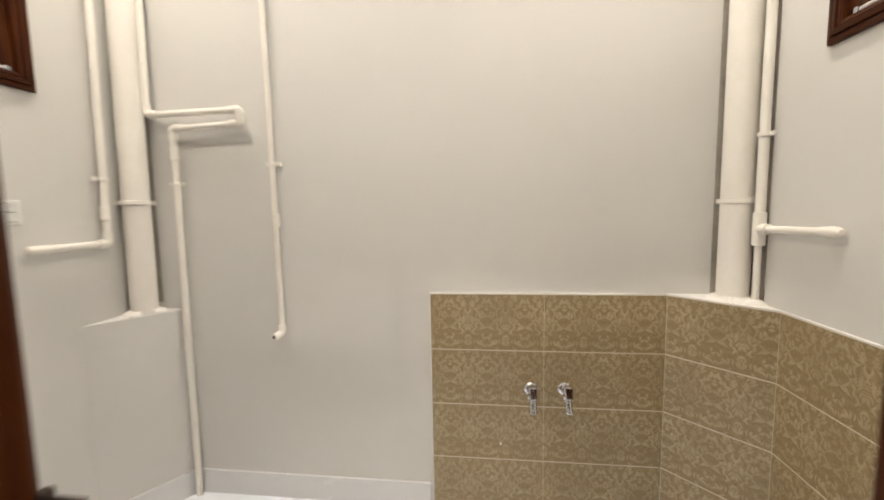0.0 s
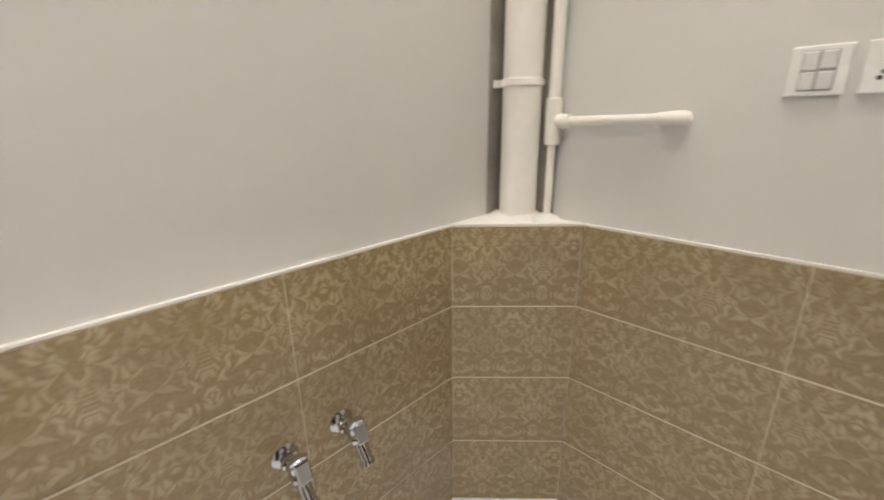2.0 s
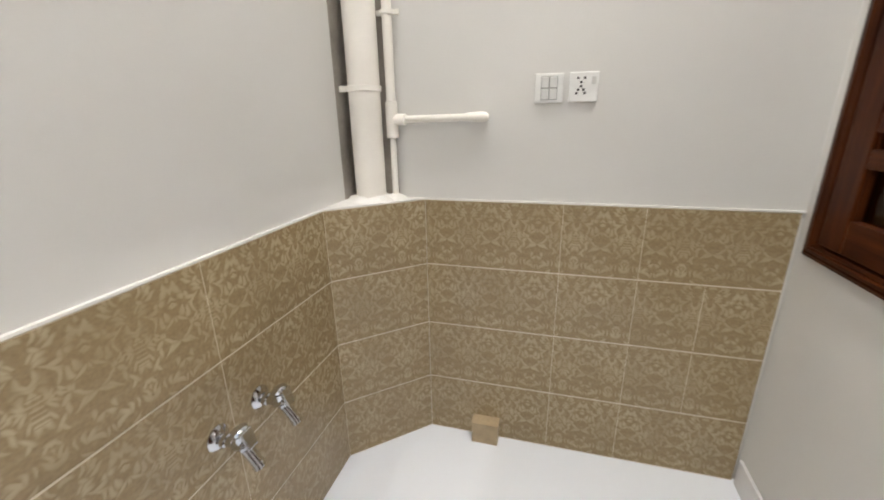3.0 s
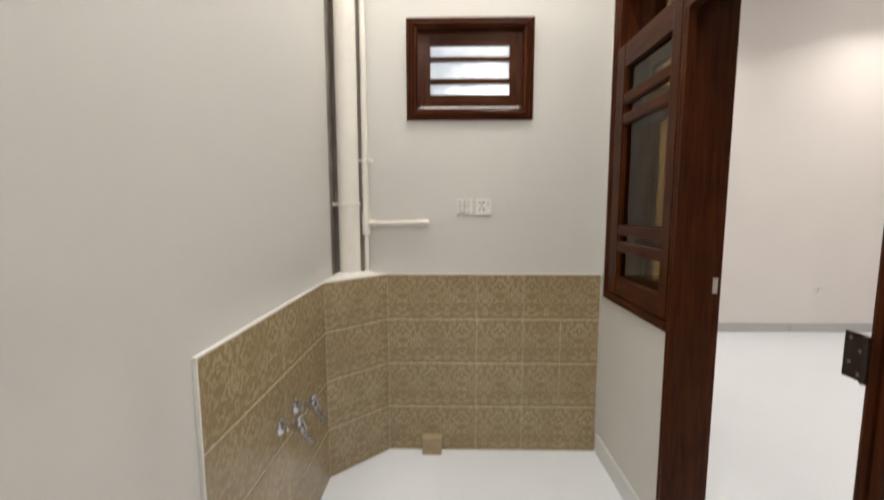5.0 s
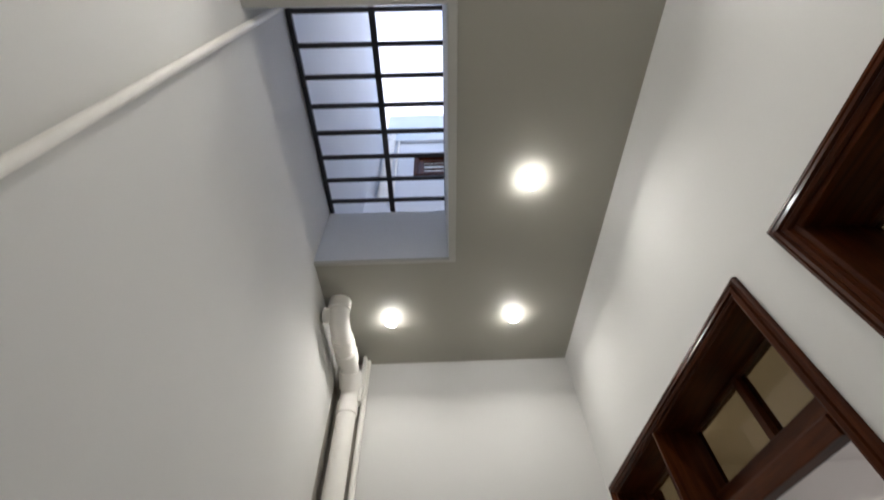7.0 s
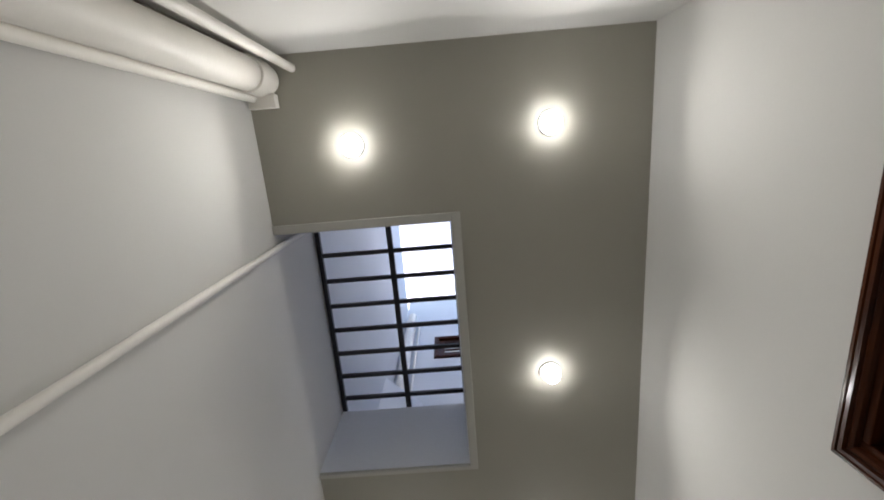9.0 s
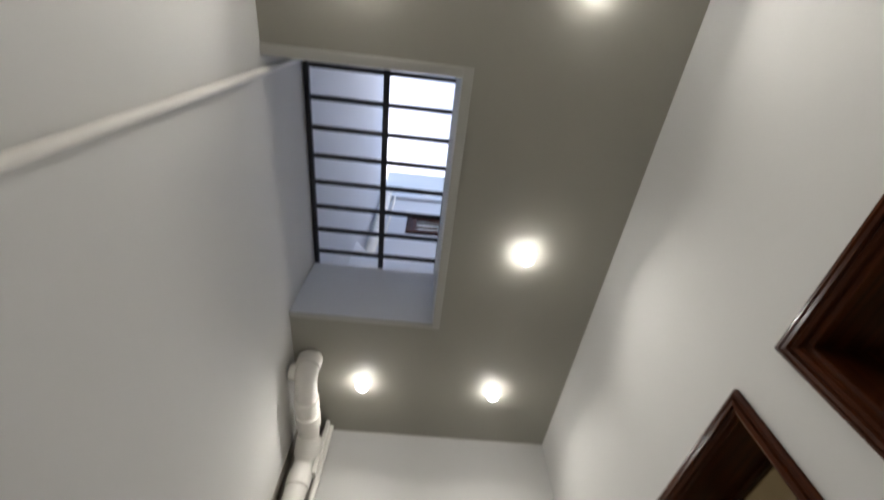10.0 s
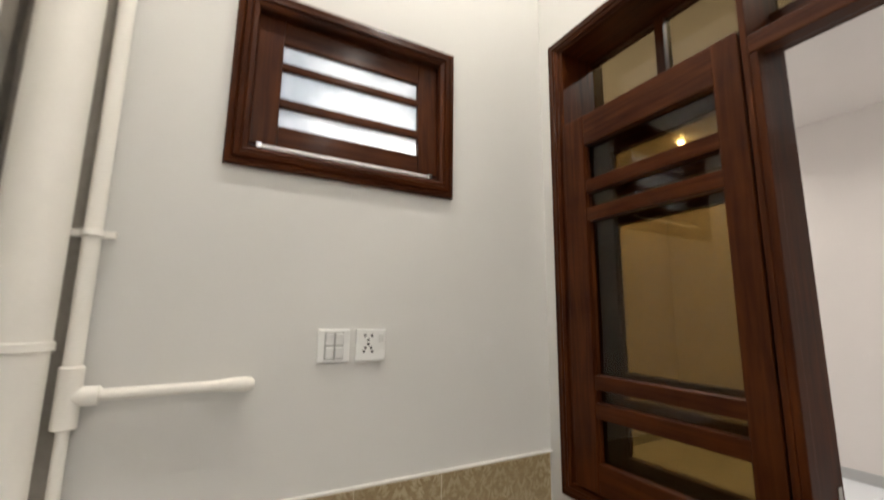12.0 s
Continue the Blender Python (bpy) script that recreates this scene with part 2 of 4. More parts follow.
# pale metal tone that imitates daylight in the windows' bottom gap
GAP_LIGHT = material("pale_gap_light", (0.80, 0.78, 0.77), 0.35, 0.25, spread=0.03, bump=0.02)
STEEL = material("brushed_steel", (0.55, 0.53, 0.50), 0.3, 1.0, spread=0.05, bump=0.02)
GROUT = material("cream_grout", (0.62, 0.53, 0.39), 0.85, spread=0.1, grain=(20, 200), bump=0.2)
WOOD_V = wood_material("mahogany_upright", (0.024, 0.0050, 0.0013), (0.078, 0.0200, 0.0046), 2)
WOOD_X = wood_material("mahogany_along_x", (0.024, 0.0050, 0.0013), (0.078, 0.0200, 0.0046), 0)
WOOD_Y = wood_material("mahogany_along_y", (0.024, 0.0050, 0.0013), (0.078, 0.0200, 0.0046), 1)
TILE = tile_material("leaf_tile", (0.300, 0.222, 0.120), (0.462, 0.377, 0.242))
CUT = material("cut_tile", (0.40, 0.31, 0.19), 0.6, spread=0.22, grain=(18, 90), bump=0.3)
GLASS = glass_material("bronze_glass", (0.66, 0.585, 0.43))
FROST = frosted_material("frosted_glass")
GLOW = glow_material("lamp_glow", (1.0, 0.975, 0.92), 8.6)


# ---- mesh helpers ----
def thing(name, label, category="", at=(0, 0, 0), group="", kind=""):
    ob = new(name)
    ob.empty_display_size = 0.05
    ob.location = at
    return tagged(ob, label, category, group, kind)


def mesh_object(name, bm, mat, smooth=False):
    me = bpy.data.meshes.new(name)
    bmesh.ops.recalc_face_normals(bm, faces=bm.faces)
    bm.to_mesh(me)
    bm.free()
    for f in me.polygons:
        f.use_smooth = smooth
    if smooth:
        me.set_sharp_from_angle(angle=radians(38))
    me.materials.append(mat)
    return new(name, me)


def part(name, bm, mat, parent, label="", smooth=False):
    ob = mesh_object(name, bm, mat, smooth)
    ob.parent = parent
    ob.matrix_parent_inverse = parent.matrix_basis.inverted() if parent.parent is None else (parent.parent.matrix_basis @ parent.matrix_parent_inverse @ parent.matrix_basis).inverted()
    if label:
        ob["label"] = label
    return ob


def box(lo, hi, bevel=0.0, bm=None):
    bm2 = bmesh.new()
    bmesh.ops.create_cube(bm2, size=1, matrix=Matrix.LocRotScale([(a + b) / 2 for a, b in zip(lo, hi)], None, [abs(b - a) for a, b in zip(lo, hi)]))
    if bevel:
        bmesh.ops.bevel(bm2, geom=bm2.edges[:], offset=bevel, segments=2, profile=0.6, affect='EDGES')
    if bm is None:
        return bm2
    me = bpy.data.meshes.new("tmp")
    bm2.to_mesh(me)
    bm2.free()
    bm.from_mesh(me)
    bpy.data.meshes.remove(me)
    return bm


def boxes(*pairs, bevel=0.0):
    bm = bmesh.new()
    for lo, hi in pairs:
        box(lo, hi, bevel, bm)
    return bm


def prism(outline, z0, z1, bevel=0.0):
    bm = bmesh.new()
    f = bm.faces.new([bm.verts.new((x, y, z0)) for x, y in outline])
    up = bmesh.ops.extrude_face_region(bm, geom=[f])
    bmesh.ops.translate(bm, vec=(0, 0, z1 - z0), verts=[v for v in up["geom"] if isinstance(v, bmesh.types.BMVert)])
    if bevel:
        bmesh.ops.bevel(bm, geom=bm.edges[:], offset=bevel, segments=2, profile=0.6, affect='EDGES')
    return bm


def lathe(profile, at, axis=(0, 0, 1), segments=24):
    """A turned body: (radius, height) pairs round an axis from a point."""
    bm = bmesh.new()
    turn = Vector((0, 0, 1)).rotation_difference(Vector(axis)).to_matrix().to_4x4()
    m = Matrix.Translation(at) @ turn
    rings = []
    for r, h in profile:
        rings.append([bm.verts.new(m @ Vector((r * math.cos(2 * math.pi * i / segments), r * math.sin(2 * math.pi * i / segments), h))) for i in range(segments)])
    for a, b in zip(rings, rings[1:]):
        for i in range(segments):
            bm.faces.new((a[i], a[(i + 1) % segments], b[(i + 1) % segments], b[i]))
    bm.faces.new(rings[0][::-1])
    bm.faces.new(rings[-1])
    return bm


def rounded(points, bend):
    """A path with its corners turned into arcs."""
    pts = [Vector(p) for p in points]
    out = [pts[0]]
    for a, b, c in zip(pts, pts[1:], pts[2:]):
        d1, d2 = (a - b), (c - b)
        r = min(bend, d1.length * 0.49, d2.length * 0.49)
        p, q = b + d1.normalized() * r, b + d2.normalized() * r
        for i in range(7):
            f = i / 6
            out.append(p * (1 - f) ** 2 + b * 2 * f * (1 - f) + q * f ** 2)
    out.append(pts[-1])
    return out


def tube(points, radius, bend=0.03, segments=20):
    pts = rounded(points, bend)
    bm = bmesh.new()
    rings, side = [], None
    for i, p in enumerate(pts):
        d = (pts[min(i + 1, len(pts) - 1)] - pts[max(i - 1, 0)]).normalized()
        side = d.orthogonal().normalized() if side is None else (side - d * side.dot(d)).normalized()
        up = d.cross(side)
        rings.append([bm.verts.new(p + radius * (side * math.cos(2 * math.pi * k / segments) + up * math.sin(2 * math.pi * k / segments))) for k in range(segments)])
    for a, b in zip(rings, rings[1:]):
        for k in range(segments):
            bm.faces.new((a[k], a[(k + 1) % segments], b[(k + 1) % segments], b[k]))
    bm.faces.new(rings[0][::-1])
    bm.faces.new(rings[-1])
    return bm


def sleeve(a, b, radius, lip=0.004, segments=24):
    """A pipe coupling from a to b with softened rims."""
    a, b = Vector(a), Vector(b)
    h = (b - a).length
    return lathe([(radius - lip, 0), (radius, lip * 0.7), (radius, h - lip * 0.7), (radius - lip, h)], a, (b - a).normalized(), segments)


def face_frame(u, w, origin):
    """Axes of a wall: u along it, z up, w out of it."""
    u, w, v = Vector(u), Vector(w), Vector((0, 0, 1))
    m = Matrix.Identity(4)
    for i, c in enumerate((u, v, w)):
        for k in range(3):
            m[k][i] = c[k]
    return Matrix.Translation(origin) @ m


def moulding(p0, p1, inward, m0, m1, profile, frame_m):
    """One mitred length of casing between two outer corners in a wall's (u, v); the profile is (across, proud)."""
    bm = bmesh.new()
    p0, p1, inward = Vector(p0), Vector(p1), Vector(inward)
    along = (p1 - p0).normalized()
    ends = []
    for p, mitre, sign in ((p0, m0, 1), (p1, m1, -1)):
        ends.append([bm.verts.new((*(p + inward * a + along * sign * (a if mitre else 0)), h)) for a, h in profile])
    n = len(profile)
    for k in range(n):
        bm.faces.new((ends[0][k], ends[0][(k + 1) % n], ends[1][(k + 1) % n], ends[1][k]))
    bm.faces.new(ends[0][::-1])
    bm.faces.new(ends[1])
    bm.transform(frame_m)
    return bm


CASING = [(0, -0.004), (0, 0.012), (0.004, 0.017), (0.014, 0.019), (0.019, 0.014), (0.022, 0.021), (0.034, 0.023), (0.038, 0.016), (0.042, 0.018), (0.052, 0.015), (0.056, 0.008), (0.056, -0.004)]


# ---- walls, floor, ceiling ----
def wall(name, label, bm, mat, category="wall"):
    return tagged(mesh_object(name, bm, mat), label, category, kind="structure")


wall_north = wall("wall_north", "smooth off-white painted wall of the service court", boxes(((W - 0.2, N, -0.1), (E + 0.2, N + 0.2, C + SLAB))), PAINT)
wall_north_upper = wall("wall_north_upper", "pale painted wall of the shaft above the grille", boxes(((W - 0.2, N, C + SLAB), (E + 0.2, N + 0.2, TOP))), RENDER)


def pierced(lo, hi, holes, along):
    """A wall slab with rectangular holes; holes are (from, to, bottom, top) along its length."""
    cuts = sorted({lo[along], hi[along], *[h for x in holes for h in x[:2]]})
    pairs = []
    for a, b in zip(cuts, cuts[1:]):
        spans = sorted((h[2], h[3]) for h in holes if h[0] < (a + b) / 2 < h[1])
        z = lo[2]
        for bottom, top in spans + [(hi[2], hi[2])]:
            if bottom > z + 1e-6:
                l, h = list(lo), list(hi)
                l[along], h[along], l[2], h[2] = a, b, z, bottom
                pairs.append((l, h))
            z = top
    return boxes(*pairs)


WIN = (0.9975, 1.6015, 1.8995, 2.3515)        # clear hole of the small windows: y from, to, z from, to
LIFT = 4.05                               # rise from storey to storey
wall_east = wall("wall_east", "off-white painted wall above patterned tiles",
                 pierced((E, S_IN, -0.1), (E + 0.2, N, C + SLAB), [WIN], 1), PAINT)
wall_east_upper = wall("wall_east_upper", "pale outdoor wall of the shaft with a small window",
                       pierced((E, S_IN, C + SLAB), (E + 0.2, N, 7.76), [(WIN[0], WIN[1], WIN[2] + LIFT, WIN[3] + LIFT)], 1), RENDER)
wall_west = wall("wall_west", "off-white painted wall with pipes and a small window",
                 pierced((W - 0.2, S_IN, -0.1), (W, N, C + SLAB), [WIN], 1), PAINT)
wall_west_upper = wall("wall_west_upper", "pale outdoor wall of the shaft", boxes(((W - 0.2, S_IN, C + SLAB), (W, N, TOP))), RENDER)
shaft_band = wall("trim_shaft_band", "plastered roof beam across the shaft", boxes(((E - 0.05, S, 6.84), (E - 0.002, N - 0.002, 7.76)), bevel=0.006), RENDER, "beam")

DOOR = (-0.384, 0.385)                    # rough opening of the court door
LIGHT = (0.385, 0.985, 0.950)             # rough opening of its side light: x from, to, sill
HEAD = 2.490
DOOR2 = (-1.520, -0.600)
REVEAL = 0.434                            # the masonry steps back behind the post
south = pierced((RW - 0.2, S_IN, -0.1), (RE + 0.2, S, C + SLAB),
                [(DOOR[0], REVEAL, 0.0, HEAD), (LIGHT[0], LIGHT[1], LIGHT[2], HEAD), (DOOR2[0], DOOR2[1], 0.0, HEAD - 0.02)], 0)
box((DOOR[1], 0.392, 0.0), (REVEAL, S, LIGHT[2]), 0.0, south)
wall_south = wall("wall_south", "off-white painted wall with two wooden door frames", south, PAINT)
wall_south_upper = wall("wall_south_upper", "pale outdoor wall of the shaft", boxes(((W - 0.2, S_IN, C + SLAB), (E, S, TOP))), RENDER)

floor = wall("floor", "glossy white porcelain floor", boxes(((RW - 0.2, RS - 0.2, -0.12), (RE + 0.2, N, 0.0))), FLOOR, "floor")
# the ceiling's shade is put into its grey base colour
ceiling = wall("ceiling", "painted ceiling with its shade in the grey colour and a square skylight opening",
               boxes(((W, S, C), (HOLE[0], N, C + SLAB)), ((HOLE[1], S, C), (E, N, C + SLAB)), ((HOLE[0], S, C), (HOLE[1], HOLE[2], C + SLAB))), PAINT_SHADED, "ceiling")

# the room behind the door
wall("room_wall_east", "plain white painted room wall", boxes(((RE, RS, -0.1), (RE + 0.2, S_IN, RC + 0.2))), PAINT_ROOM)
wall("room_wall_south", "plain white painted room wall", boxes(((RW - 0.2, RS - 0.2, -0.1), (RE + 0.2, RS, RC + 0.2))), PAINT_ROOM)
wall("room_wall_west", "plain white painted room wall", boxes(((RW - 0.2, RS, -0.1), (RW, S_IN, RC + 0.2))), PAINT_ROOM)
wall("room_ceiling", "plain white painted room ceiling", boxes(((RW, RS, RC), (RE, S_IN, RC + 0.2))), PAINT_ROOM, "ceiling")
for lo, hi in (((RE - 0.012, RS, 0), (RE, S_IN, 0.10)), ((RW, RS, 0), (RE - 0.012, RS + 0.012, 0.10))):
    wall("room_baseboard", "grey-white porcelain skirting", boxes((lo, hi), bevel=0.002), SKIRT_ROOM, "skirting")

# skirting of the court
wall("baseboard_north", "pale grey porcelain skirting strip", boxes(((-1.393, N - 0.011, 0), (-0.205, N, 0.122)), bevel=0.002), SKIRT, "skirting")
wall("baseboard_south", "pale grey porcelain skirting strip", boxes(((0.402, S, 0), (1.062, S + 0.011, 0.110)), bevel=0.002), SKIRT, "skirting")
wall("baseboard_south_middle", "pale grey porcelain skirting strip", boxes(((-0.580, S, 0), (-0.405, S + 0.011, 0.110)), bevel=0.002), SKIRT, "skirting")
wall("baseboard_west", "pale grey porcelain skirting strip", boxes(((W, S, 0), (W + 0.011, 1.690, 0.122)), bevel=0.002), SKIRT, "skirting")

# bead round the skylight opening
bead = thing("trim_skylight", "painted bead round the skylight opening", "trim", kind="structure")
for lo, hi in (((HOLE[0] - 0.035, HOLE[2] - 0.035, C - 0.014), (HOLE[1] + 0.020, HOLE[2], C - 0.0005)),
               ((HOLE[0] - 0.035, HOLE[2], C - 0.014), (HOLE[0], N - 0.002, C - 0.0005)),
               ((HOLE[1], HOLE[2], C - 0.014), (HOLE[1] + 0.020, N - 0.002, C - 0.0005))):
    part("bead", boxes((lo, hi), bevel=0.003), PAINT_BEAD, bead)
curb = thing("skylight_lining", "pale plastered lining of the skylight opening", "skylight", kind="structure")
for lo, hi in (((HOLE[0], HOLE[2], C + 0.002), (HOLE[1], HOLE[2] + 0.004, C + SLAB)), ((HOLE[1] - 0.004, HOLE[2] + 0.004, C + 0.002), (HOLE[1], N - 0.001, C + SLAB)),
               ((HOLE[0], HOLE[2] + 0.004, C + 0.002), (HOLE[0] + 0.004, N - 0.001, C + SLAB))):
    part("lining", boxes((lo, hi)), RENDER, curb)

# corner boxings
PB, PC = (0.816, N - 0.010), (E - 0.010, 1.753)      # tiled face of the east boxing
nrm = Vector((PC[1] - PB[1], PB[0] - PC[0])).normalized()   # outward
cut = Vector((-0.011 * nrm.x, -0.011 * nrm.y))
boxing_e = tagged(mesh_object("corner_boxing_east", prism([(PB[0] + cut.x + 0.006, N), (PC[0] + 0.010, PC[1] + 0.006), (E, N)], 0, TILE_TOP - 0.004), PLASTER),
                  "corner pipe boxing with white plastered top", "pipe boxing", kind="structure")
BX, BY = -1.404, 1.712                               # ends of the west boxing's face
boxing_w = tagged(mesh_object("corner_boxing_west", prism([(BX, N), (W, BY), (W, N)], 0, 0.949, 0.006), PAINT),
                  "painted corner pipe boxing with rough plaster top", "pipe boxing", kind="structure")
sk = Vector((W - BX, BY - N)).normalized()
o = Vector((-sk.y, sk.x)) * 0.011
o = o if o.dot(Vector((1, -1))) > 0 else -o
wall("baseboard_boxing", "pale grey porcelain skirting strip", prism([(BX + o.x, N - 0.012), (W + 0.012, BY + o.y), (W + 0.002, BY), (BX - 0.001, N - 0.002)], 0, 0.122), SKIRT, "skirting")


# ---- small windows ----
def small_window(frame_m, wood_h, lit_from=None):
    """Awning window with three frosted strips; built in the wall's axes, centred on its casing."""
    win = thing("window_small", "dark mahogany awning window with three frosted strips, slightly open", "window", group="small windows", kind="structure")
    hw, hh = 0.335, 0.259
    corners = [(-hw, -hh), (hw, -hh), (hw, hh), (-hw, hh)]
    inw = [(0, 1), (-1, 0), (0, -1), (1, 0)]
    for k in range(4):
        bm = moulding(corners[k], corners[(k + 1) % 4], inw[k], True, True, CASING, frame_m)
        part("casing", bm, wood_h if k % 2 == 0 else WOOD_V, win)
    # lining of the hole
    iw, ih, dp = 0.302, 0.226, 0.10
    for lo, hi, mat in (((-iw, -ih, -dp), (-iw + 0.016, ih, 0.0), WOOD_V), ((iw - 0.016, -ih, -dp), (iw, ih, 0.0), WOOD_V),
                        ((-iw + 0.016, -ih, -dp), (iw - 0.016, -ih + 0.029, 0.0), wood_h), ((-iw + 0.016, ih - 0.016, -dp), (iw - 0.016, ih, 0.0), wood_h)):
        bm = box(lo, hi, 0.001)
        bm.transform(frame_m)
        part("lining", bm, mat, win)
    # sash, hung from its head and pushed open a little
    sw, sh, th = 0.2845, 0.198, 0.032
    tilt = Matrix.Translation((0, sh, -0.012)) @ Matrix.Rotation(radians(-2.2), 4, 'X') @ Matrix.Translation((0, -sh, 0))
    m = frame_m @ Matrix.Translation((0, 0.008, 0)) @ tilt
    strips = [(0.121, 0.062), (0.040, -0.050), (-0.076, -0.135)]
    pw = 0.211
    rails = [(sh, 0.121), (0.062, 0.040), (-0.050, -0.076), (-0.135, -sh)]
    for x0, x1 in ((-sw, -pw), (pw, sw)):
        bm = box((x0, -sh, -th), (x1, sh, 0), 0.003)
        bm.transform(m)
        part("stile", bm, WOOD_V, win)
    for z1, z0 in rails:
        bm = box((-pw, z0, -th), (pw, z1, -0.001), 0.003)
        bm.transform(m)
        part("rail", bm, wood_h, win)
    for z1, z0 in strips:
        bm = box((-pw - 0.004, z0 - 0.004, -0.020), (pw + 0.004, z1 + 0.004, -0.016))
        bm.transform(m)
        p = part("pane", bm, FROST, win, "white frosted glass strip")
        p.visible_shadow = False
    bm = boxes(((0.10, sh + 0.001, -0.006), (0.19, sh + 0.008, 0.004)), bevel=0.002)
    bm.transform(m)
    part("hinge", bm, HINGE, win)
    # pale bar added for the light that shows through the gap under the sash
    bm = box((-0.254, -0.1995, -0.004), (0.254, -0.1895, 0.004), 0.0025)
    bm.transform(frame_m)
    gap_bar = part("stay_bar", bm, GAP_LIGHT, win, "thin pale bar standing in for light through the gap", smooth=True)
    for u in (-0.254, 0.254):
        bm = box((u - 0.008, -0.2025, -0.006), (u + 0.008, -0.1865, 0.008), 0.003)
        bm.transform(frame_m)
        part("lug", bm, CHROME, gap_bar)
    return win


WY, WZ = 1.2995, 2.1255
small_window(face_frame((0, -1, 0), (-1, 0, 0), (E, WY, WZ)), WOOD_Y)
small_window(face_frame((0, 1, 0), (1, 0, 0), (W, WY, WZ)), WOOD_Y)
small_window(face_frame((0, -1, 0), (-1, 0, 0), (E, WY, WZ + LIFT)), WOOD_Y)
# daylight in the openings of the two lower windows
for x, way in ((E + 0.17, -1), (W - 0.17, 1)):
    lamp = new("window_daylight", bpy.data.lights.new("window_daylight", 'AREA'))
    lamp.data.shape, lamp.data.size, lamp.data.size_y = 'RECTANGLE', 0.40, 0.56
    lamp.data.energy, lamp.data.color = WINDOW_WATTS, (0.93, 0.97, 1.0)
    lamp.matrix_world = look((x, WY, WZ), (x + way, WY, WZ))


# ---- door frames in the south wall ----
DOOR_CASING = [(a * 0.84, h) for a, h in CASING]
MS = face_frame((-1, 0, 0), (0, 1, 0), (0, S, 0))      # u runs towards -x
GY = 0.402                                             # plane of the fixed glass


def upright(parent, x0, x1, y0, y1, z0, z1, name="jamb", bevel=0.003, label=""):
    return part(name, box((x0, y0, z0), (x1, y1, z1), bevel), WOOD_V, parent, label)


def lying(parent, x0, x1, y0, y1, z0, z1, name="rail", bevel=0.003, label=""):
    return part(name, box((x0, y0, z0), (x1, y1, z1), bevel), WOOD_X, parent, label)


def transom_panes(parent, x0, x1, z0, z1, middle):
    """Fixed tinted panes over a door, with one bar between them."""
    lying(parent, x0, x1, GY - 0.020, GY + 0.020, z1 - 0.009, z1, "glazing_bead", 0.002)
    lying(parent, x0, x1, GY - 0.020, GY + 0.020, z0, z0 + 0.014, "glazing_bead", 0.002)
    upright(parent, middle - 0.015, middle + 0.015, GY - 0.022, GY + 0.022, z0 + 0.014, z1 - 0.009, "glazing_bar")
    for a, b in ((x0, middle - 0.015), (middle + 0.015, x1)):
        p = part("pane", box((a, GY - 0.002, z0 + 0.010), (b, GY + 0.002, z1 - 0.010)), GLASS, parent, "bronze tinted glass")
        p.visible_shadow = False


unit = thing("door_frame_1", "dark mahogany door frame with side light and transom, door leaf missing", "door frame", kind="structure")
X0, X1, ZT, ZS = -0.394, 1.022, 2.518, 0.919
for a, b, inw, m0, m1, mat in (((-X1, ZS), (-X1, ZT), (1, 0), True, True, WOOD_V), ((-X1, ZT), (-X0, ZT), (0, -1), True, True, WOOD_X),
                               ((-X0, ZT), (-X0, 0.0), (-1, 0), True, False, WOOD_V), ((-0.387, ZS), (-X1, ZS), (0, 1), False, True, WOOD_X)):
    part("casing", moulding(a, b, inw, m0, m1, DOOR_CASING, MS), mat, unit)
JN, JF, JB = S + 0.006, 0.388, S_IN - 0.004
upright(unit, -0.3835, -0.344, JF, JN, 0.013, ZT - 0.040)                       # west jamb
upright(unit, 0.985 - 0.026, 0.985, JB, JN, ZS + 0.030, ZT - 0.040)            # east jamb
lying(unit, -0.344, 0.959, JF, JN, ZT - 0.052, ZT - 0.036, "head")
lying(unit, 0.3845, 0.959, JF, JN, ZS + 0.030, ZS + 0.056, "sill")
lying(unit, 0.450, 0.959, JB, JF, ZS + 0.030, ZS + 0.056, "lining")
lying(unit, 0.450, 0.959, JB, JF, 2.120, 2.160, "lining")
post = upright(unit, 0.370, 0.3845, JF, JN + 0.012, 0.013, ZT - 0.052, "post")

lying(unit, -0.344, 0.370, 0.536, JN + 0.012, 2.094, 2.140, "transom_bar")
lying(unit, -0.344, 0.370, JF, 0.456, 2.166, 2.244, "transom_rail")
lying(unit, -0.344, 0.370, 0.455, 0.537, 2.139, 2.164, "rebate", 0.001)
upright(unit, 0.353, 0.370, 0.542, JN + 0.010, 0.013, 2.094, "door_stop")
lying(unit, 0.3845, 0.959, JF, JN - 0.028, 2.120, 2.160, "transom_bar")
transom_panes(unit, -0.344, 0.370, 2.244, ZT - 0.052, 0.020)
transom_panes(unit, 0.3845, 0.959, 2.160, ZT - 0.052, 0.672)
wall("threshold", "pale grey marble door threshold", boxes(((-0.384, S_IN, 0.0), (0.385, JN + 0.004, 0.012)), bevel=0.003), SKIRT, "threshold")
# hinges left on the west jamb, strike on the post
for z0 in (1.843, 1.048):
    hinge = part("hinge", boxes(((-0.343, S + 0.008, z0), (-0.295, S + 0.011, z0 + 0.098)), bevel=0.001), HINGE, unit, "dark steel hinge with no door on it")
    part("knuckle", lathe([(0.006, 0), (0.007, 0.002), (0.007, 0.096), (0.006, 0.098)], (-0.346, S + 0.016, z0), segments=12), HINGE, hinge)
    for dx, dz in ((0.014, 0.013), (0.034, 0.034), (0.014, 0.062), (0.034, 0.085)):
        part("screw_hole", lathe([(0.0036, 0), (0.0036, 0.001)], (-0.343 + dx, S + 0.0112, z0 + dz), (0, 1, 0), 10), STEEL, hinge)
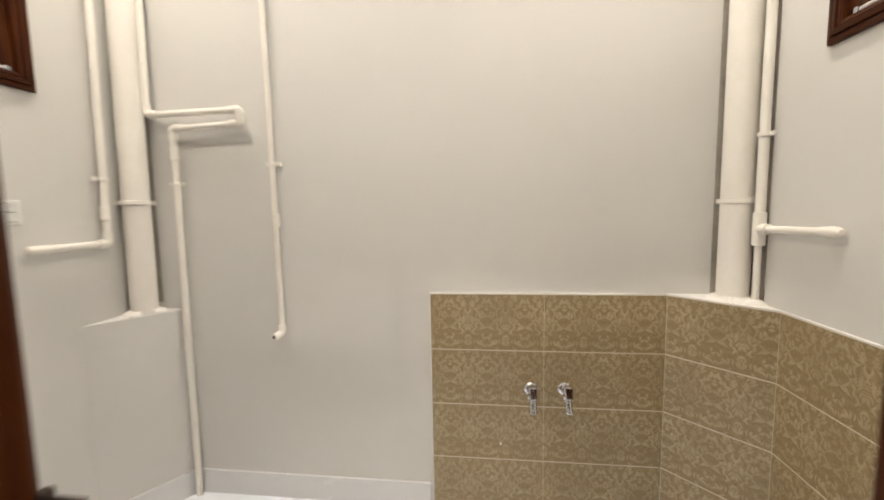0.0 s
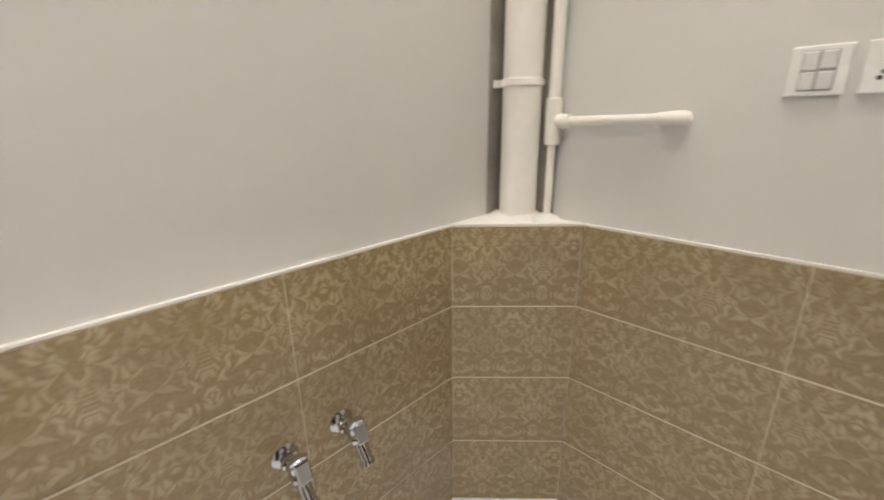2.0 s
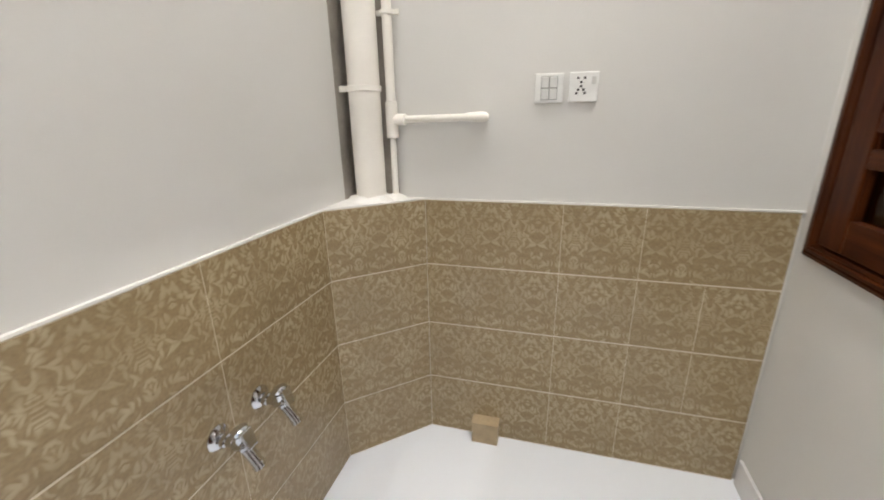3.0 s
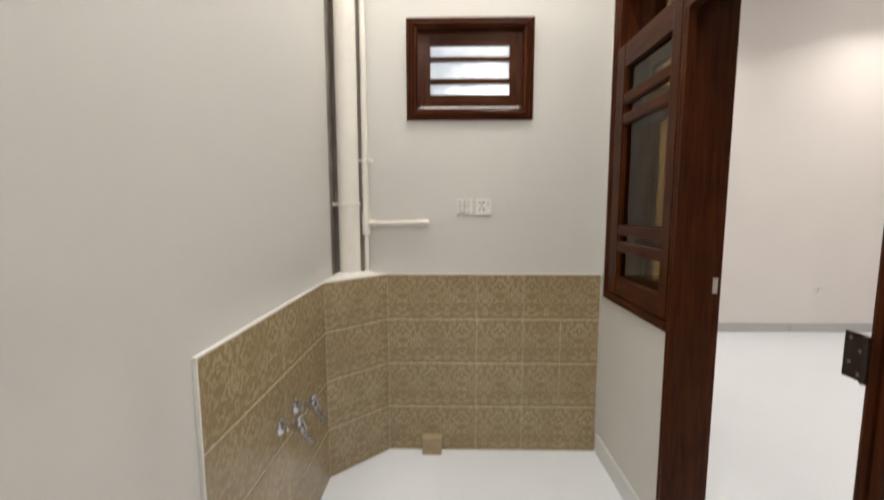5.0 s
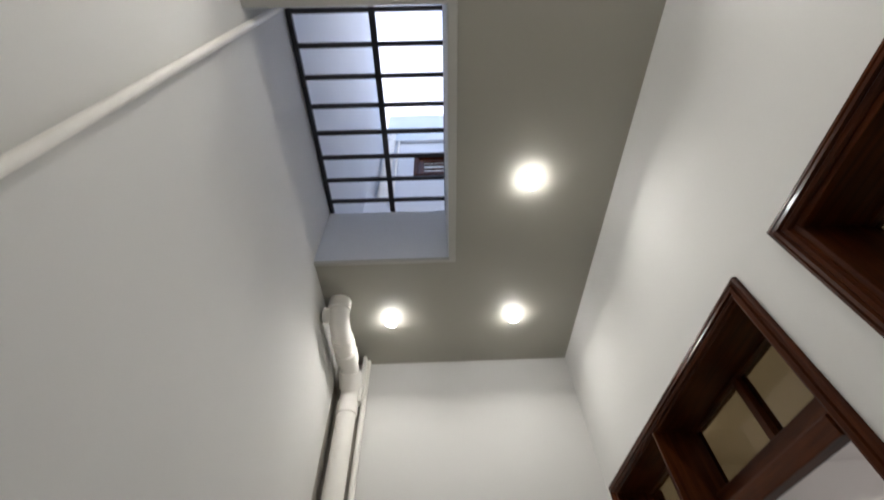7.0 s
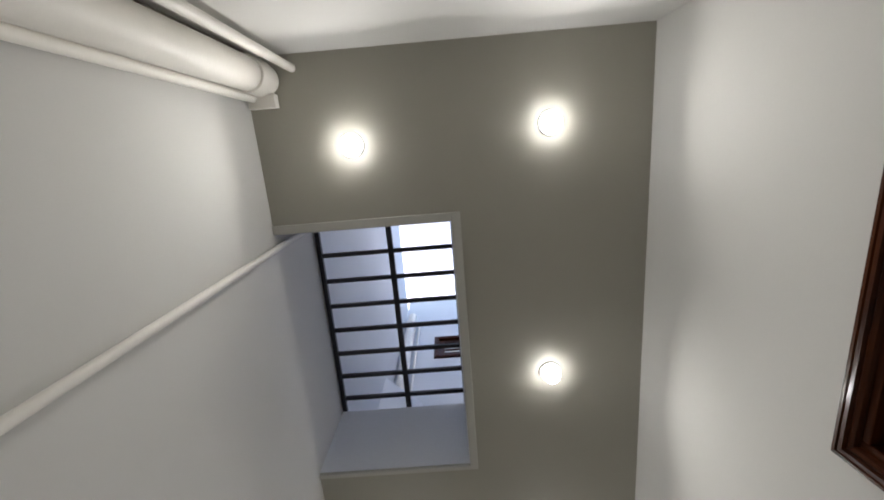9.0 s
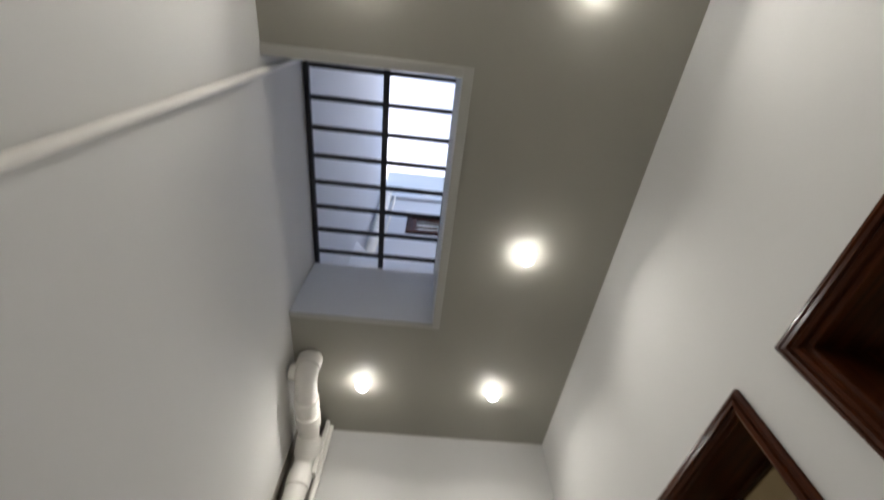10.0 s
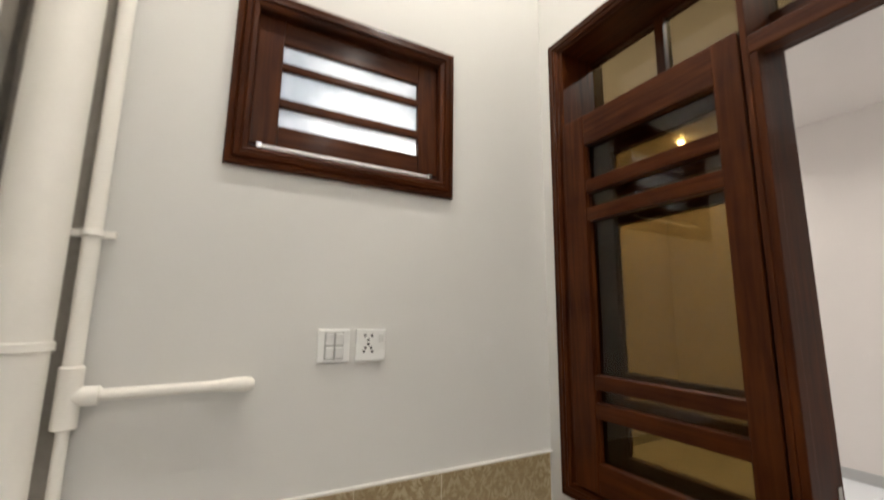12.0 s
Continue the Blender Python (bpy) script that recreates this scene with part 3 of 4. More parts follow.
part("strike_plate", boxes(((0.3683, 0.402, 1.080), (0.3702, 0.420, 1.138)), bevel=0.0005), STEEL, unit, "small steel strike plate")

# the side light's two sashes: one on the court's side, one on the room's
RAILS = ((0.972, 1.058), (1.186, 1.232), (1.270, 1.313), (1.797, 1.842), (1.893, 1.937), (2.057, 2.165))


def side_light_sash(label, y0, y1, x0, x1, rails, glass):
    sash = thing("window_side_light", label, "window", kind="structure", group="side light sashes")
    a0, b0 = x0 + 0.060, x1 - 0.089                      # inner edges of the stiles
    for a, b in ((x0, a0), (b0, x1)):
        upright(sash, a, b, y0, y1, rails[0][0], rails[-1][1], "stile")
    for a, b in rails:
        lying(sash, a0, b0, y0 + 0.002, y1 - 0.002, a, b, "rail")
    for (_, a), (b, _) in zip(rails, rails[1:]):
        p = part("pane", box((a0 - 0.004, glass - 0.002, a - 0.004), (b0 + 0.004, glass + 0.002, b + 0.004)), GLASS, sash, "bronze tinted glass")
        p.visible_shadow = False
        for u0, u1 in ((a0, a0 + 0.006), (b0 - 0.006, b0)):
            part("glazing_bead", box((u0, glass + 0.0028, a), (u1, y1 - 0.010, b), 0.001), WOOD_V, sash)
    return sash


side_light_sash("mahogany casement sash with bronze glass in five lights", JN - 0.024, JN + 0.014, 0.389, 0.952, RAILS, JN - 0.012)
side_light_sash("mahogany inner sash with bronze glass, behind the outer one", JF + 0.029, JF + 0.063, 0.3865, 0.953,
                ((0.9755, 1.058), *RAILS[1:-1], (2.057, 2.119)), JF + 0.041)

# second door frame, further along the wall
unit2 = thing("door_frame_2", "dark mahogany door frame with glazed transom", "door frame", kind="structure")
A0, A1, ZT2 = -1.555, -0.562, 2.495
for a, b, inw, m0, m1, mat in (((-A1, 0.0), (-A1, ZT2), (1, 0), False, True, WOOD_V), ((-A1, ZT2), (-A0, ZT2), (0, -1), True, True, WOOD_X),
                               ((-A0, ZT2), (-A0, 0.0), (-1, 0), True, False, WOOD_V)):
    part("casing", moulding(a, b, inw, m0, m1, DOOR_CASING, MS), mat, unit2)
upright(unit2, DOOR2[0], DOOR2[0] + 0.026, JF, JN, 0, ZT2 - 0.040)
upright(unit2, DOOR2[1] - 0.026, DOOR2[1], JF, JN, 0, ZT2 - 0.040)
lying(unit2, DOOR2[0] + 0.026, DOOR2[1] - 0.026, JF, JN, ZT2 - 0.062, ZT2 - 0.040, "head")
lying(unit2, DOOR2[0] + 0.026, DOOR2[1] - 0.026, JF, JN, 2.085, 2.143, "transom_bar")
transom_panes(unit2, DOOR2[0] + 0.026, DOOR2[1] - 0.026, 2.143, ZT2 - 0.062, -1.069)
leaf = thing("door_2", "closed dark mahogany door leaf", "door", kind="structure")
for a, b in ((DOOR2[0] + 0.030, DOOR2[0] + 0.140), (DOOR2[1] - 0.140, DOOR2[1] - 0.030)):
    upright(leaf, a, b, JF + 0.010, JF + 0.050, 0.006, 2.081, "stile")
for a, b in ((0.006, 0.20), (0.95, 1.10), (1.96, 2.081)):
    lying(leaf, DOOR2[0] + 0.140, DOOR2[1] - 0.140, JF + 0.012, JF + 0.048, a, b, "rail")
for a, b in ((0.20, 0.95), (1.10, 1.96)):
    upright(leaf, DOOR2[0] + 0.138, DOOR2[1] - 0.138, JF + 0.022, JF + 0.038, a - 0.002, b + 0.002, "panel")


# ---- pipes ----
def strap(parent, at, radius, towards, width=0.018, reach=0.03):
    """A saddle clip round an upright pipe with two screw ears towards a wall."""
    x, y, z = at
    clip = part("clip", lathe([(radius + 0.001, -width / 2), (radius + 0.005, -width / 2 + 0.002), (radius + 0.005, width / 2 - 0.002), (radius + 0.001, width / 2)], at, segments=24), PVC, parent, smooth=True)
    t = Vector((*towards, 0)).normalized()
    s = Vector((-t.y, t.x, 0))
    for sign in (1, -1):
        c = Vector(at) + s * sign * (radius + 0.011) + t * (radius * 0.55)
        bm = box((-0.012, -0.006, -width / 2), (0.012, 0.006, width / 2), 0.002)
        bm.transform(Matrix.Translation(c) @ Matrix.Rotation(math.atan2(s.y, s.x), 4, 'Z'))
        part("ear", bm, PVC, clip)
    return clip


def stack(x, y, z0, side, label):
    """A big soil pipe: upright, then an offset towards the middle of the court, and up into the ceiling."""
    s = thing("soil_pipe", label, "pipe", (x, y, z0), group="soil pipes in the corners")
    r = 0.055
    part("pipe", tube([(x, y, z0), (x, y + (0 if side else 0.024), 3.05 if side else C)], r, segments=28), PVC, s, smooth=True)
    if not side:
        part("coupling", sleeve((x, y + 0.0225, 3.19), (x, y + 0.0235, 3.29), r + 0.007), PVC, s, smooth=True)
        part("bracket", boxes(((x + 0.052, y - 0.018, C - 0.040), (x + 0.100, y + 0.080, C - 0.001)), bevel=0.003), PVC, s)
        return s
    part("coupling", sleeve((x, y, 2.95), (x, y, 3.03), r + 0.007), PVC, s, smooth=True)
    pts = [(x, y, 3.02), (x, y - 0.002, 3.09), (x + side * 0.11, y - 0.008, 3.180), (x + side * 0.42, y - 0.008, 3.190), (x + side * 0.53, y - 0.004, 3.215), (x + side * 0.545, y, C)]
    part("offset_bend", tube(pts, r, bend=0.055, segments=28), PVC, s, smooth=True)
    for i, f, g in ((1, 0.25, 0.95), (2, 0.30, 0.58)):
        p, q = Vector(pts[i]).lerp(Vector(pts[i + 1]), f), Vector(pts[i]).lerp(Vector(pts[i + 1]), g)
        part("coupling", sleeve(p, q, r + 0.010), PVC, s, smooth=True)
    part("elbow_socket", sleeve((x + side * 0.33, y - 0.008, 3.187), (x + side * 0.40, y - 0.008, 3.1895), r + 0.008), PVC, s, smooth=True)
    part("ceiling_socket", sleeve((x + side * 0.543, y, 3.262), (x + side * 0.545, y, C - 0.012), r + 0.008), PVC, s, smooth=True)
    part("cleanout_cap", sleeve((x + side * 0.535, y + 0.045, 3.235), (x + side * 0.535, y + 0.078, 3.235), 0.042), PVC, s, smooth=True)
    part("hanger", boxes(((x - 0.030, y - 0.080, 3.02), (x + 0.030, y - 0.058, C - 0.001)), bevel=0.004), PVC, s)
    return s


PX, PY = 1.021, 1.945
sp = stack(PX, PY, TILE_TOP - 0.006, -1, "thick off-white soil pipe rising from the tiled boxing")
strap(sp, (PX, PY, 1.420), 0.055, (1, 1), 0.020)
WX, WYP = -1.535, 1.947
sw_ = stack(WX, WYP, 0.947, 0, "thick off-white soil pipe rising from the painted boxing")
strap(sw_, (WX, WYP, 1.462), 0.055, (-1, 1), 0.020)


def water_riser_east():
    s = thing("water_pipe", "white water pipe with a capped side branch", "pipe", (1.054, 1.861, TILE_TOP), group="water pipes")
    x, y = 1.054, 1.861
    part("riser", tube([(x, y, 1.375), (x, y, C)], 0.0165), PVC, s, smooth=True)
    part("drop", tube([(x, y, TILE_TOP - 0.006), (x, y, 1.27)], 0.0115), PVC, s, smooth=True)
    part("tee", sleeve((x, y, 1.254), (x, y, 1.378), 0.0215), PVC, s, smooth=True)
    part("tee_branch", sleeve((x, y, 1.317), (x, y - 0.052, 1.317), 0.0195), PVC, s, smooth=True)
    part("branch", tube([(x, y - 0.03, 1.317), (x + 0.004, 1.56, 1.321)], 0.0125), PVC, s, smooth=True)
    part("end_cap", lathe([(0.0125, 0), (0.0145, 0.008), (0.0172, 0.040), (0.0172, 0.058), (0.0150, 0.070), (0.008, 0.077)], (x + 0.004, 1.595, 1.321), (0, -1, 0)), PVC, s, smooth=True)
    strap(s, (x, y, 1.654), 0.0165, (1, 0), 0.016)
    return s


def water_riser_west():
    x, y = -1.580, 1.838
    s = thing("water_pipe", "white water pipe turning into a capped branch", "pipe", (x, y, 1.28), group="water pipes")
    part("riser", tube([(x + 0.012, y + 0.026, C), (x, y, 1.285), (x, 1.58, 1.283)], 0.0150, bend=0.03), PVC, s, smooth=True)
    part("elbow", tube([(x, y, 1.335), (x, y, 1.285), (x, y - 0.045, 1.285)], 0.0195, bend=0.025), PVC, s, smooth=True)
    part("coupling", sleeve((x, y, 1.385), (x, y, 1.445), 0.0195), PVC, s, smooth=True)
    part("end_cap", lathe([(0.0145, 0), (0.017, 0.004), (0.0175, 0.060), (0.015, 0.074), (0.008, 0.080)], (x, 1.600, 1.283), (0, -1, 0)), PVC, s, smooth=True)
    strap(s, (x, y, 1.562), 0.0150, (-1, 0), 0.016)
    return s


def loop_pipe():
    s = thing("water_pipe", "white water pipe looping out sideways on the wall", "pipe", (-1.385, 2.008, 0), group="water pipes")
    y = 2.006
    part("drop", tube([(-1.379, y, 0.0), (-1.360, y - 0.01, 1.795), (-1.045, y - 0.01, 1.806)], 0.0145, bend=0.03), PVC, s, smooth=True)
    part("return", tube([(-1.050, y - 0.01, 1.866), (-1.482, y - 0.01, 1.862), (-1.470, y, C)], 0.0145, bend=0.03), PVC, s, smooth=True)
    part("u_bend", tube([(-1.075, y - 0.01, 1.866), (-1.030, y - 0.01, 1.866), (-1.030, y - 0.01, 1.806), (-1.075, y - 0.01, 1.806)], 0.0185, bend=0.012), PVC, s, smooth=True)
    part("elbow", tube([(-1.361, y - 0.01, 1.745), (-1.360, y - 0.01, 1.796), (-1.315, y - 0.01, 1.798)], 0.0185, bend=0.025), PVC, s, smooth=True)
    part("elbow", tube([(-1.482, y - 0.01, 1.91), (-1.482, y - 0.01, 1.863), (-1.438, y - 0.01, 1.863)], 0.0185, bend=0.025), PVC, s, smooth=True)
    part("coupling", sleeve((-1.362, y - 0.01, 1.655), (-1.361, y - 0.01, 1.715), 0.0185), PVC, s, smooth=True)
    strap(s, (-1.364, y - 0.010, 1.545), 0.0145, (0, 1), 0.016)
    return s


def hanging_pipe():
    x, y = -0.897, 2.019
    s = thing("water_pipe", "white water pipe hanging down with an open elbow", "pipe", (x, y, 0.85), group="water pipes")
    part("pipe", tube([(x - 0.028, y, C + SLAB + 0.6), (x - 0.011, y, 2.2), (x, y, 0.845)], 0.0120, bend=0.02), PVC, s, smooth=True)
    part("elbow", tube([(x, y, 0.878), (x, y, 0.840), (x - 0.020, y - 0.042, 0.832)], 0.0160, bend=0.02), PVC, s, smooth=True)
    part("mouth", lathe([(0.0085, 0), (0.0085, 0.001)], (x - 0.0202, y - 0.0425, 0.8319), (-0.43, -0.9, -0.17), 14), BLACK, s)
    part("coupling", sleeve((x, y, 1.34), (x, y, 1.40), 0.0160), PVC, s, smooth=True)
    strap(s, (x, y, 1.625), 0.0120, (0, 1), 0.016)
    return s


water_riser_east()
water_riser_west()
loop_pipe()
hanging_pipe()


# bare cement behind the soil pipes, with the gap's shade painted into it
CEMENT_SHADE = material("cement_with_gap_shade", (0.36, 0.33, 0.29), 0.9, spread=0.25, grain=(7, 70), bump=0.5)
for x0, x1, y0, y1 in ((E, 0.986, N, 1.858), (W, -1.515, N, 1.985)):
    lo, hi = sorted((x0, x1)), sorted((y0, y1))
    inner = 0.0015 if x0 > 0 else -0.0015
    wall("cement_strip", "narrow dark strip behind a soil pipe, bare cement and painted gap shade", boxes(((lo[0], N - 0.0015, TILE_TOP - 0.05), (lo[1], N - 0.0002, C - 0.001)), ((min(x0, x0 - inner), hi[0], TILE_TOP - 0.05), (max(x0, x0 - inner), N - 0.002, C - 0.001))), CEMENT_SHADE, "wall patch")


# ---- skylight grille ----
grille = thing("skylight_grille", "black painted iron grille over the skylight opening", "grille", (-0.39, 1.68, C + SLAB))
g0, g1 = C + SLAB, C + SLAB + 0.020
for y0, y1 in ((2.012, 2.036), (1.640, 1.668), (1.312, 1.336)):
    part("long_bar", boxes(((-0.99, y0, g0), (0.205, y1, g1 + 0.004)), bevel=0.002), IRON, grille)
for k in range(9):
    x = -0.890 + 0.1418 * k
    part("cross_bar", boxes(((x - 0.011, 1.30, g0 + 0.003), (x + 0.011, 2.036, g0 + 0.021)), bevel=0.002), IRON, grille)


# ---- ceiling lamps ----
def ceiling_lamp(x, y, z, watts):
    s = thing("ceiling_lamp", "round white flush ceiling lamp, switched on", "lamp", (x, y, z), group="ceiling lamps")
    part("rim", lathe([(0.048, 0), (0.048, -0.003), (0.046, -0.006), (0.038, -0.008)], (x, y, z), segments=32), WHITE, s, smooth=True)
    part("diffuser", lathe([(0.032, -0.008), (0.0345, -0.024), (0.031, -0.044), (0.018, -0.052)], (x, y, z), segments=32), GLOW, s, "glowing white diffuser", smooth=True)
    lamp = new("lamp_light", bpy.data.lights.new("lamp_light", 'AREA'))
    lamp.data.shape, lamp.data.size, lamp.data.spread = 'DISK', 0.038, radians(143)
    lamp.data.energy, lamp.data.color = watts, LAMP_COLOUR
    lamp.matrix_world = look((x, y, z - 0.054), (x, y, 0), 0)


for x, y in ((0.632, 0.952), (0.638, 1.673), (-0.266, 0.953), (-1.303, 0.936), (-1.282, 1.685)):
    ceiling_lamp(x, y, C, LAMP_WATTS)
for x, y in ((2.60, -2.97), (2.60, -0.90), (0.30, -2.97), (0.30, -0.90)):
    ceiling_lamp(x, y, RC, ROOM_WATTS)


# ---- sockets and switches ----
def plate(frame_m, label, category, w=0.087, h=0.088):
    s = thing("wall_plate", label, category, frame_m.translation, group="wall plates")
    bm = box((-w / 2, -h / 2, 0), (w / 2, h / 2, 0.009), 0.003)
    bm.transform(frame_m)
    part("plate", bm, WHITE, s)
    return s


def switch_plate(frame_m):
    s = plate(frame_m, "white square switch plate with four rockers", "switch")
    bm = box((-0.026, -0.036, 0.007), (0.026, 0.036, 0.0095), 0.001)
    bm.transform(frame_m)
    part("inset", bm, SLOT, s, "darker gaps round the rockers")
    for u in (-0.0128, 0.0128):
        for v in (-0.0178, 0.0178):
            bm = box((-0.0108, -0.0155, -0.004), (0.0108, 0.0155, 0.004), 0.0022)
            bm.transform(frame_m @ Matrix.Translation((u, v, 0.0125)) @ Matrix.Rotation(radians(9), 4, 'X'))
            part("rocker", bm, WHITE, s)
    return s


def socket_plate(frame_m):
    s = plate(frame_m, "white square multi-pin socket plate with a switch", "socket")
    for u, v in ((-0.018, 0.026), (0.002, 0.026), (-0.008, 0.014), (-0.008, 0.002), (-0.016, -0.008), (0.000, -0.008), (-0.020, -0.018), (0.004, -0.018)):
        bm = box((u - 0.0035, v - 0.0035, 0.0085), (u + 0.0035, v + 0.0035, 0.0096), 0.0005)
        bm.transform(frame_m)
        part("pin_hole", bm, BLACK, s)
    bm = box((0.022, 0.008, 0.006), (0.036, 0.030, 0.0125), 0.002)
    bm.transform(frame_m)
    part("rocker", bm, GREY, s)
    return s


FE = lambda y, z: face_frame((0, -1, 0), (-1, 0, 0), (E, y, z))
switch_plate(FE(1.3275, 1.404))
socket_plate(FE(1.2235, 1.404))
switch_plate(face_frame((0, 1, 0), (1, 0, 0), (W, 1.500, 1.423)))
socket_plate(face_frame((0, -1, 0), (-1, 0, 0), (RE, -2.70, 0.475)))


# ---- taps ----
def bib_tap(x, z):
    y = N - 0.0102
    s = thing("bib_tap", "chrome bib tap with a short lever, on the tiled wall", "tap", (x, y, z), group="bib taps")
    part("flange", lathe([(0.032, 0), (0.032, 0.003), (0.026, 0.010), (0.015, 0.015)], (x, y, z), (0, -1, 0), 28), CHROME, s, smooth=True)
    part("body", lathe([(0.0135, 0), (0.0135, 0.018), (0.018, 0.020), (0.018, 0.032), (0.0145, 0.036), (0.0145, 0.060), (0.019, 0.067), (0.0195, 0.098), (0.013, 0.105)], (x, y - 0.008, z), (0, -1, 0), 20), CHROME, s, smooth=True)
    part("spout", tube([(x, y - 0.084, z - 0.006), (x, y - 0.108, z - 0.024), (x, y - 0.136, z - 0.062)], 0.0138, bend=0.02, segments=16), CHROME, s, smooth=True)
    part("spout_tip", lathe([(0.0140, 0), (0.0155, 0.003), (0.0155, 0.016), (0.0130, 0.018)], (x, y - 0.133, z - 0.057), (0, -0.49, -0.87), 16), CHROME, s, smooth=True)
    part("bonnet", lathe([(0.016, 0), (0.016, 0.012), (0.0195, 0.014), (0.0195, 0.028), (0.014, 0.032)], (x, y - 0.091, z + 0.008), (0, 0, 1), 20), CHROME, s, smooth=True)
    part("cap", lathe([(0.0185, 0), (0.0200, 0.003), (0.0190, 0.010), (0.012, 0.015), (0.004, 0.016)], (x, y - 0.090, z + 0.0405), (0, 0, 1), 20), CHROME, s, smooth=True)
    bm = box((-0.017, -0.056, -0.005), (0.017, 0.0, 0.005), 0.004)
    for v in bm.verts:                               # the paddle narrows towards its tip
        v.co.x *= 1.0 + 0.35 * v.co.y / 0.056 * 0.6
    bm.transform(Matrix.Translation((x, y - 0.108, z + 0.050)) @ Matrix.Rotation(radians(70), 4, 'X'))
    part("lever", bm, CHROME, s, "chrome paddle lever")
    for ch in [c for c in s.children if not c.name.startswith("flange")]:   # short pattern
        for v in ch.data.vertices:
            v.co.y = y + (v.co.y - y) * 0.80
            v.co.z = z + (v.co.z - z) * 0.82
            v.co.x = x + (v.co.x - x) * 1.12
    return s


bib_tap(0.256, 0.602)
bib_tap(0.403, 0.607)

# ---- small stuff ----
nail = thing("wall_plug", "small white plastic plug in a tile", "plug", (0.121, N - 0.01, 0.340))
part("plug", lathe([(0.0045, 0), (0.0045, 0.007), (0.0025, 0.010)], (0.121, N - 0.0105, 0.340), (0, -1, 0), 12), WHITE, nail)

drain = thing("tiled_block", "small block clad in beige tile on the floor", "block", (1.03, 1.506, 0))
part("cladding", boxes(((1.018, 1.452, 0.0), (1.0725, 1.560, 0.094)), bevel=0.002), CUT, drain)
part("lid", boxes(((1.016, 1.450, 0.0945), (1.0725, 1.562, 0.100)), bevel=0.001), CUT, drain)

# upper storey's corner: boxing and pipes above the grille
tagged(mesh_object("corner_boxing_upper", prism([(0.78, N), (E, 1.72), (E, N)], C + SLAB, 5.1, 0.004), RENDER), "pale corner pipe boxing in the shaft", "pipe boxing", kind="structure")
up = thing("soil_pipe", "white soil pipe in the corner of the shaft", "pipe", (PX, PY, 5.1))
part("pipe", tube([(PX, PY, 5.09), (PX, PY, 7.0)], 0.055), PVC, up, smooth=True)
part("coupling", sleeve((PX, PY, 6.72), (PX, PY, 6.82), 0.062), PVC, up, smooth=True)
up = thing("water_pipe", "thin dark water pipe in the shaft", "pipe", (PX, PY, 5.1))
part("pipe", tube([(1.05, 1.845, 5.09), (1.05, 1.845, 6.84)], 0.0145), PVC, up, smooth=True)

# ---- wall tiles, last ----
ROWS_Z = (0.0, 0.2625, 0.5205, 0.7765, TILE_TOP)
J = 0.0019          # half a joint


def tile_mesh(w, h):
    bm = box((-w / 2 + 0.0004, -0.0045, -h / 2 + J), (w / 2 - 0.0004, 0.0045, h / 2 - J))
    front = [e for e in bm.edges if all(v.co.y < 0 for v in e.verts)]
    bmesh.ops.bevel(bm, geom=front, offset=0.0012, segments=1, affect='EDGES')
    bmesh.ops.recalc_face_normals(bm, faces=bm.faces)
    me = bpy.data.meshes.new("tile")
    bm.to_mesh(me)
    bm.free()
    me.materials.append(TILE)
    return me


TILE_MESHES = {}


def lay(parent, a, b, joints, skip=()):
    """Tiles on an upright face from plan point a to b (seen left to right); joints are distances from a, row by row."""
    a, b = Vector(a), Vector(b)
    d = (b - a).normalized()
    ang = math.atan2(d.y, d.x)
    n = Vector((d.y, -d.x))
    for row in range(4):
        z0, z1 = ROWS_Z[row], ROWS_Z[row + 1]
        cuts = [0.0, *joints[row], (b - a).length]
        for s0, s1 in zip(cuts, cuts[1:]):
            key = (round(s1 - s0, 4), round(z1 - z0, 4))
            if key not in TILE_MESHES:
                TILE_MESHES[key] = tile_mesh(*key)
            ob = new("tile", TILE_MESHES[key])
            c = a + d * (s0 + s1) / 2 - n * 0.0045
            ob.matrix_world = pose(c.x, c.y, (z0 + z1) / 2, 0, 0, math.degrees(ang))
            ob.parent = parent
            ob.matrix_parent_inverse = parent.matrix_world.inverted()


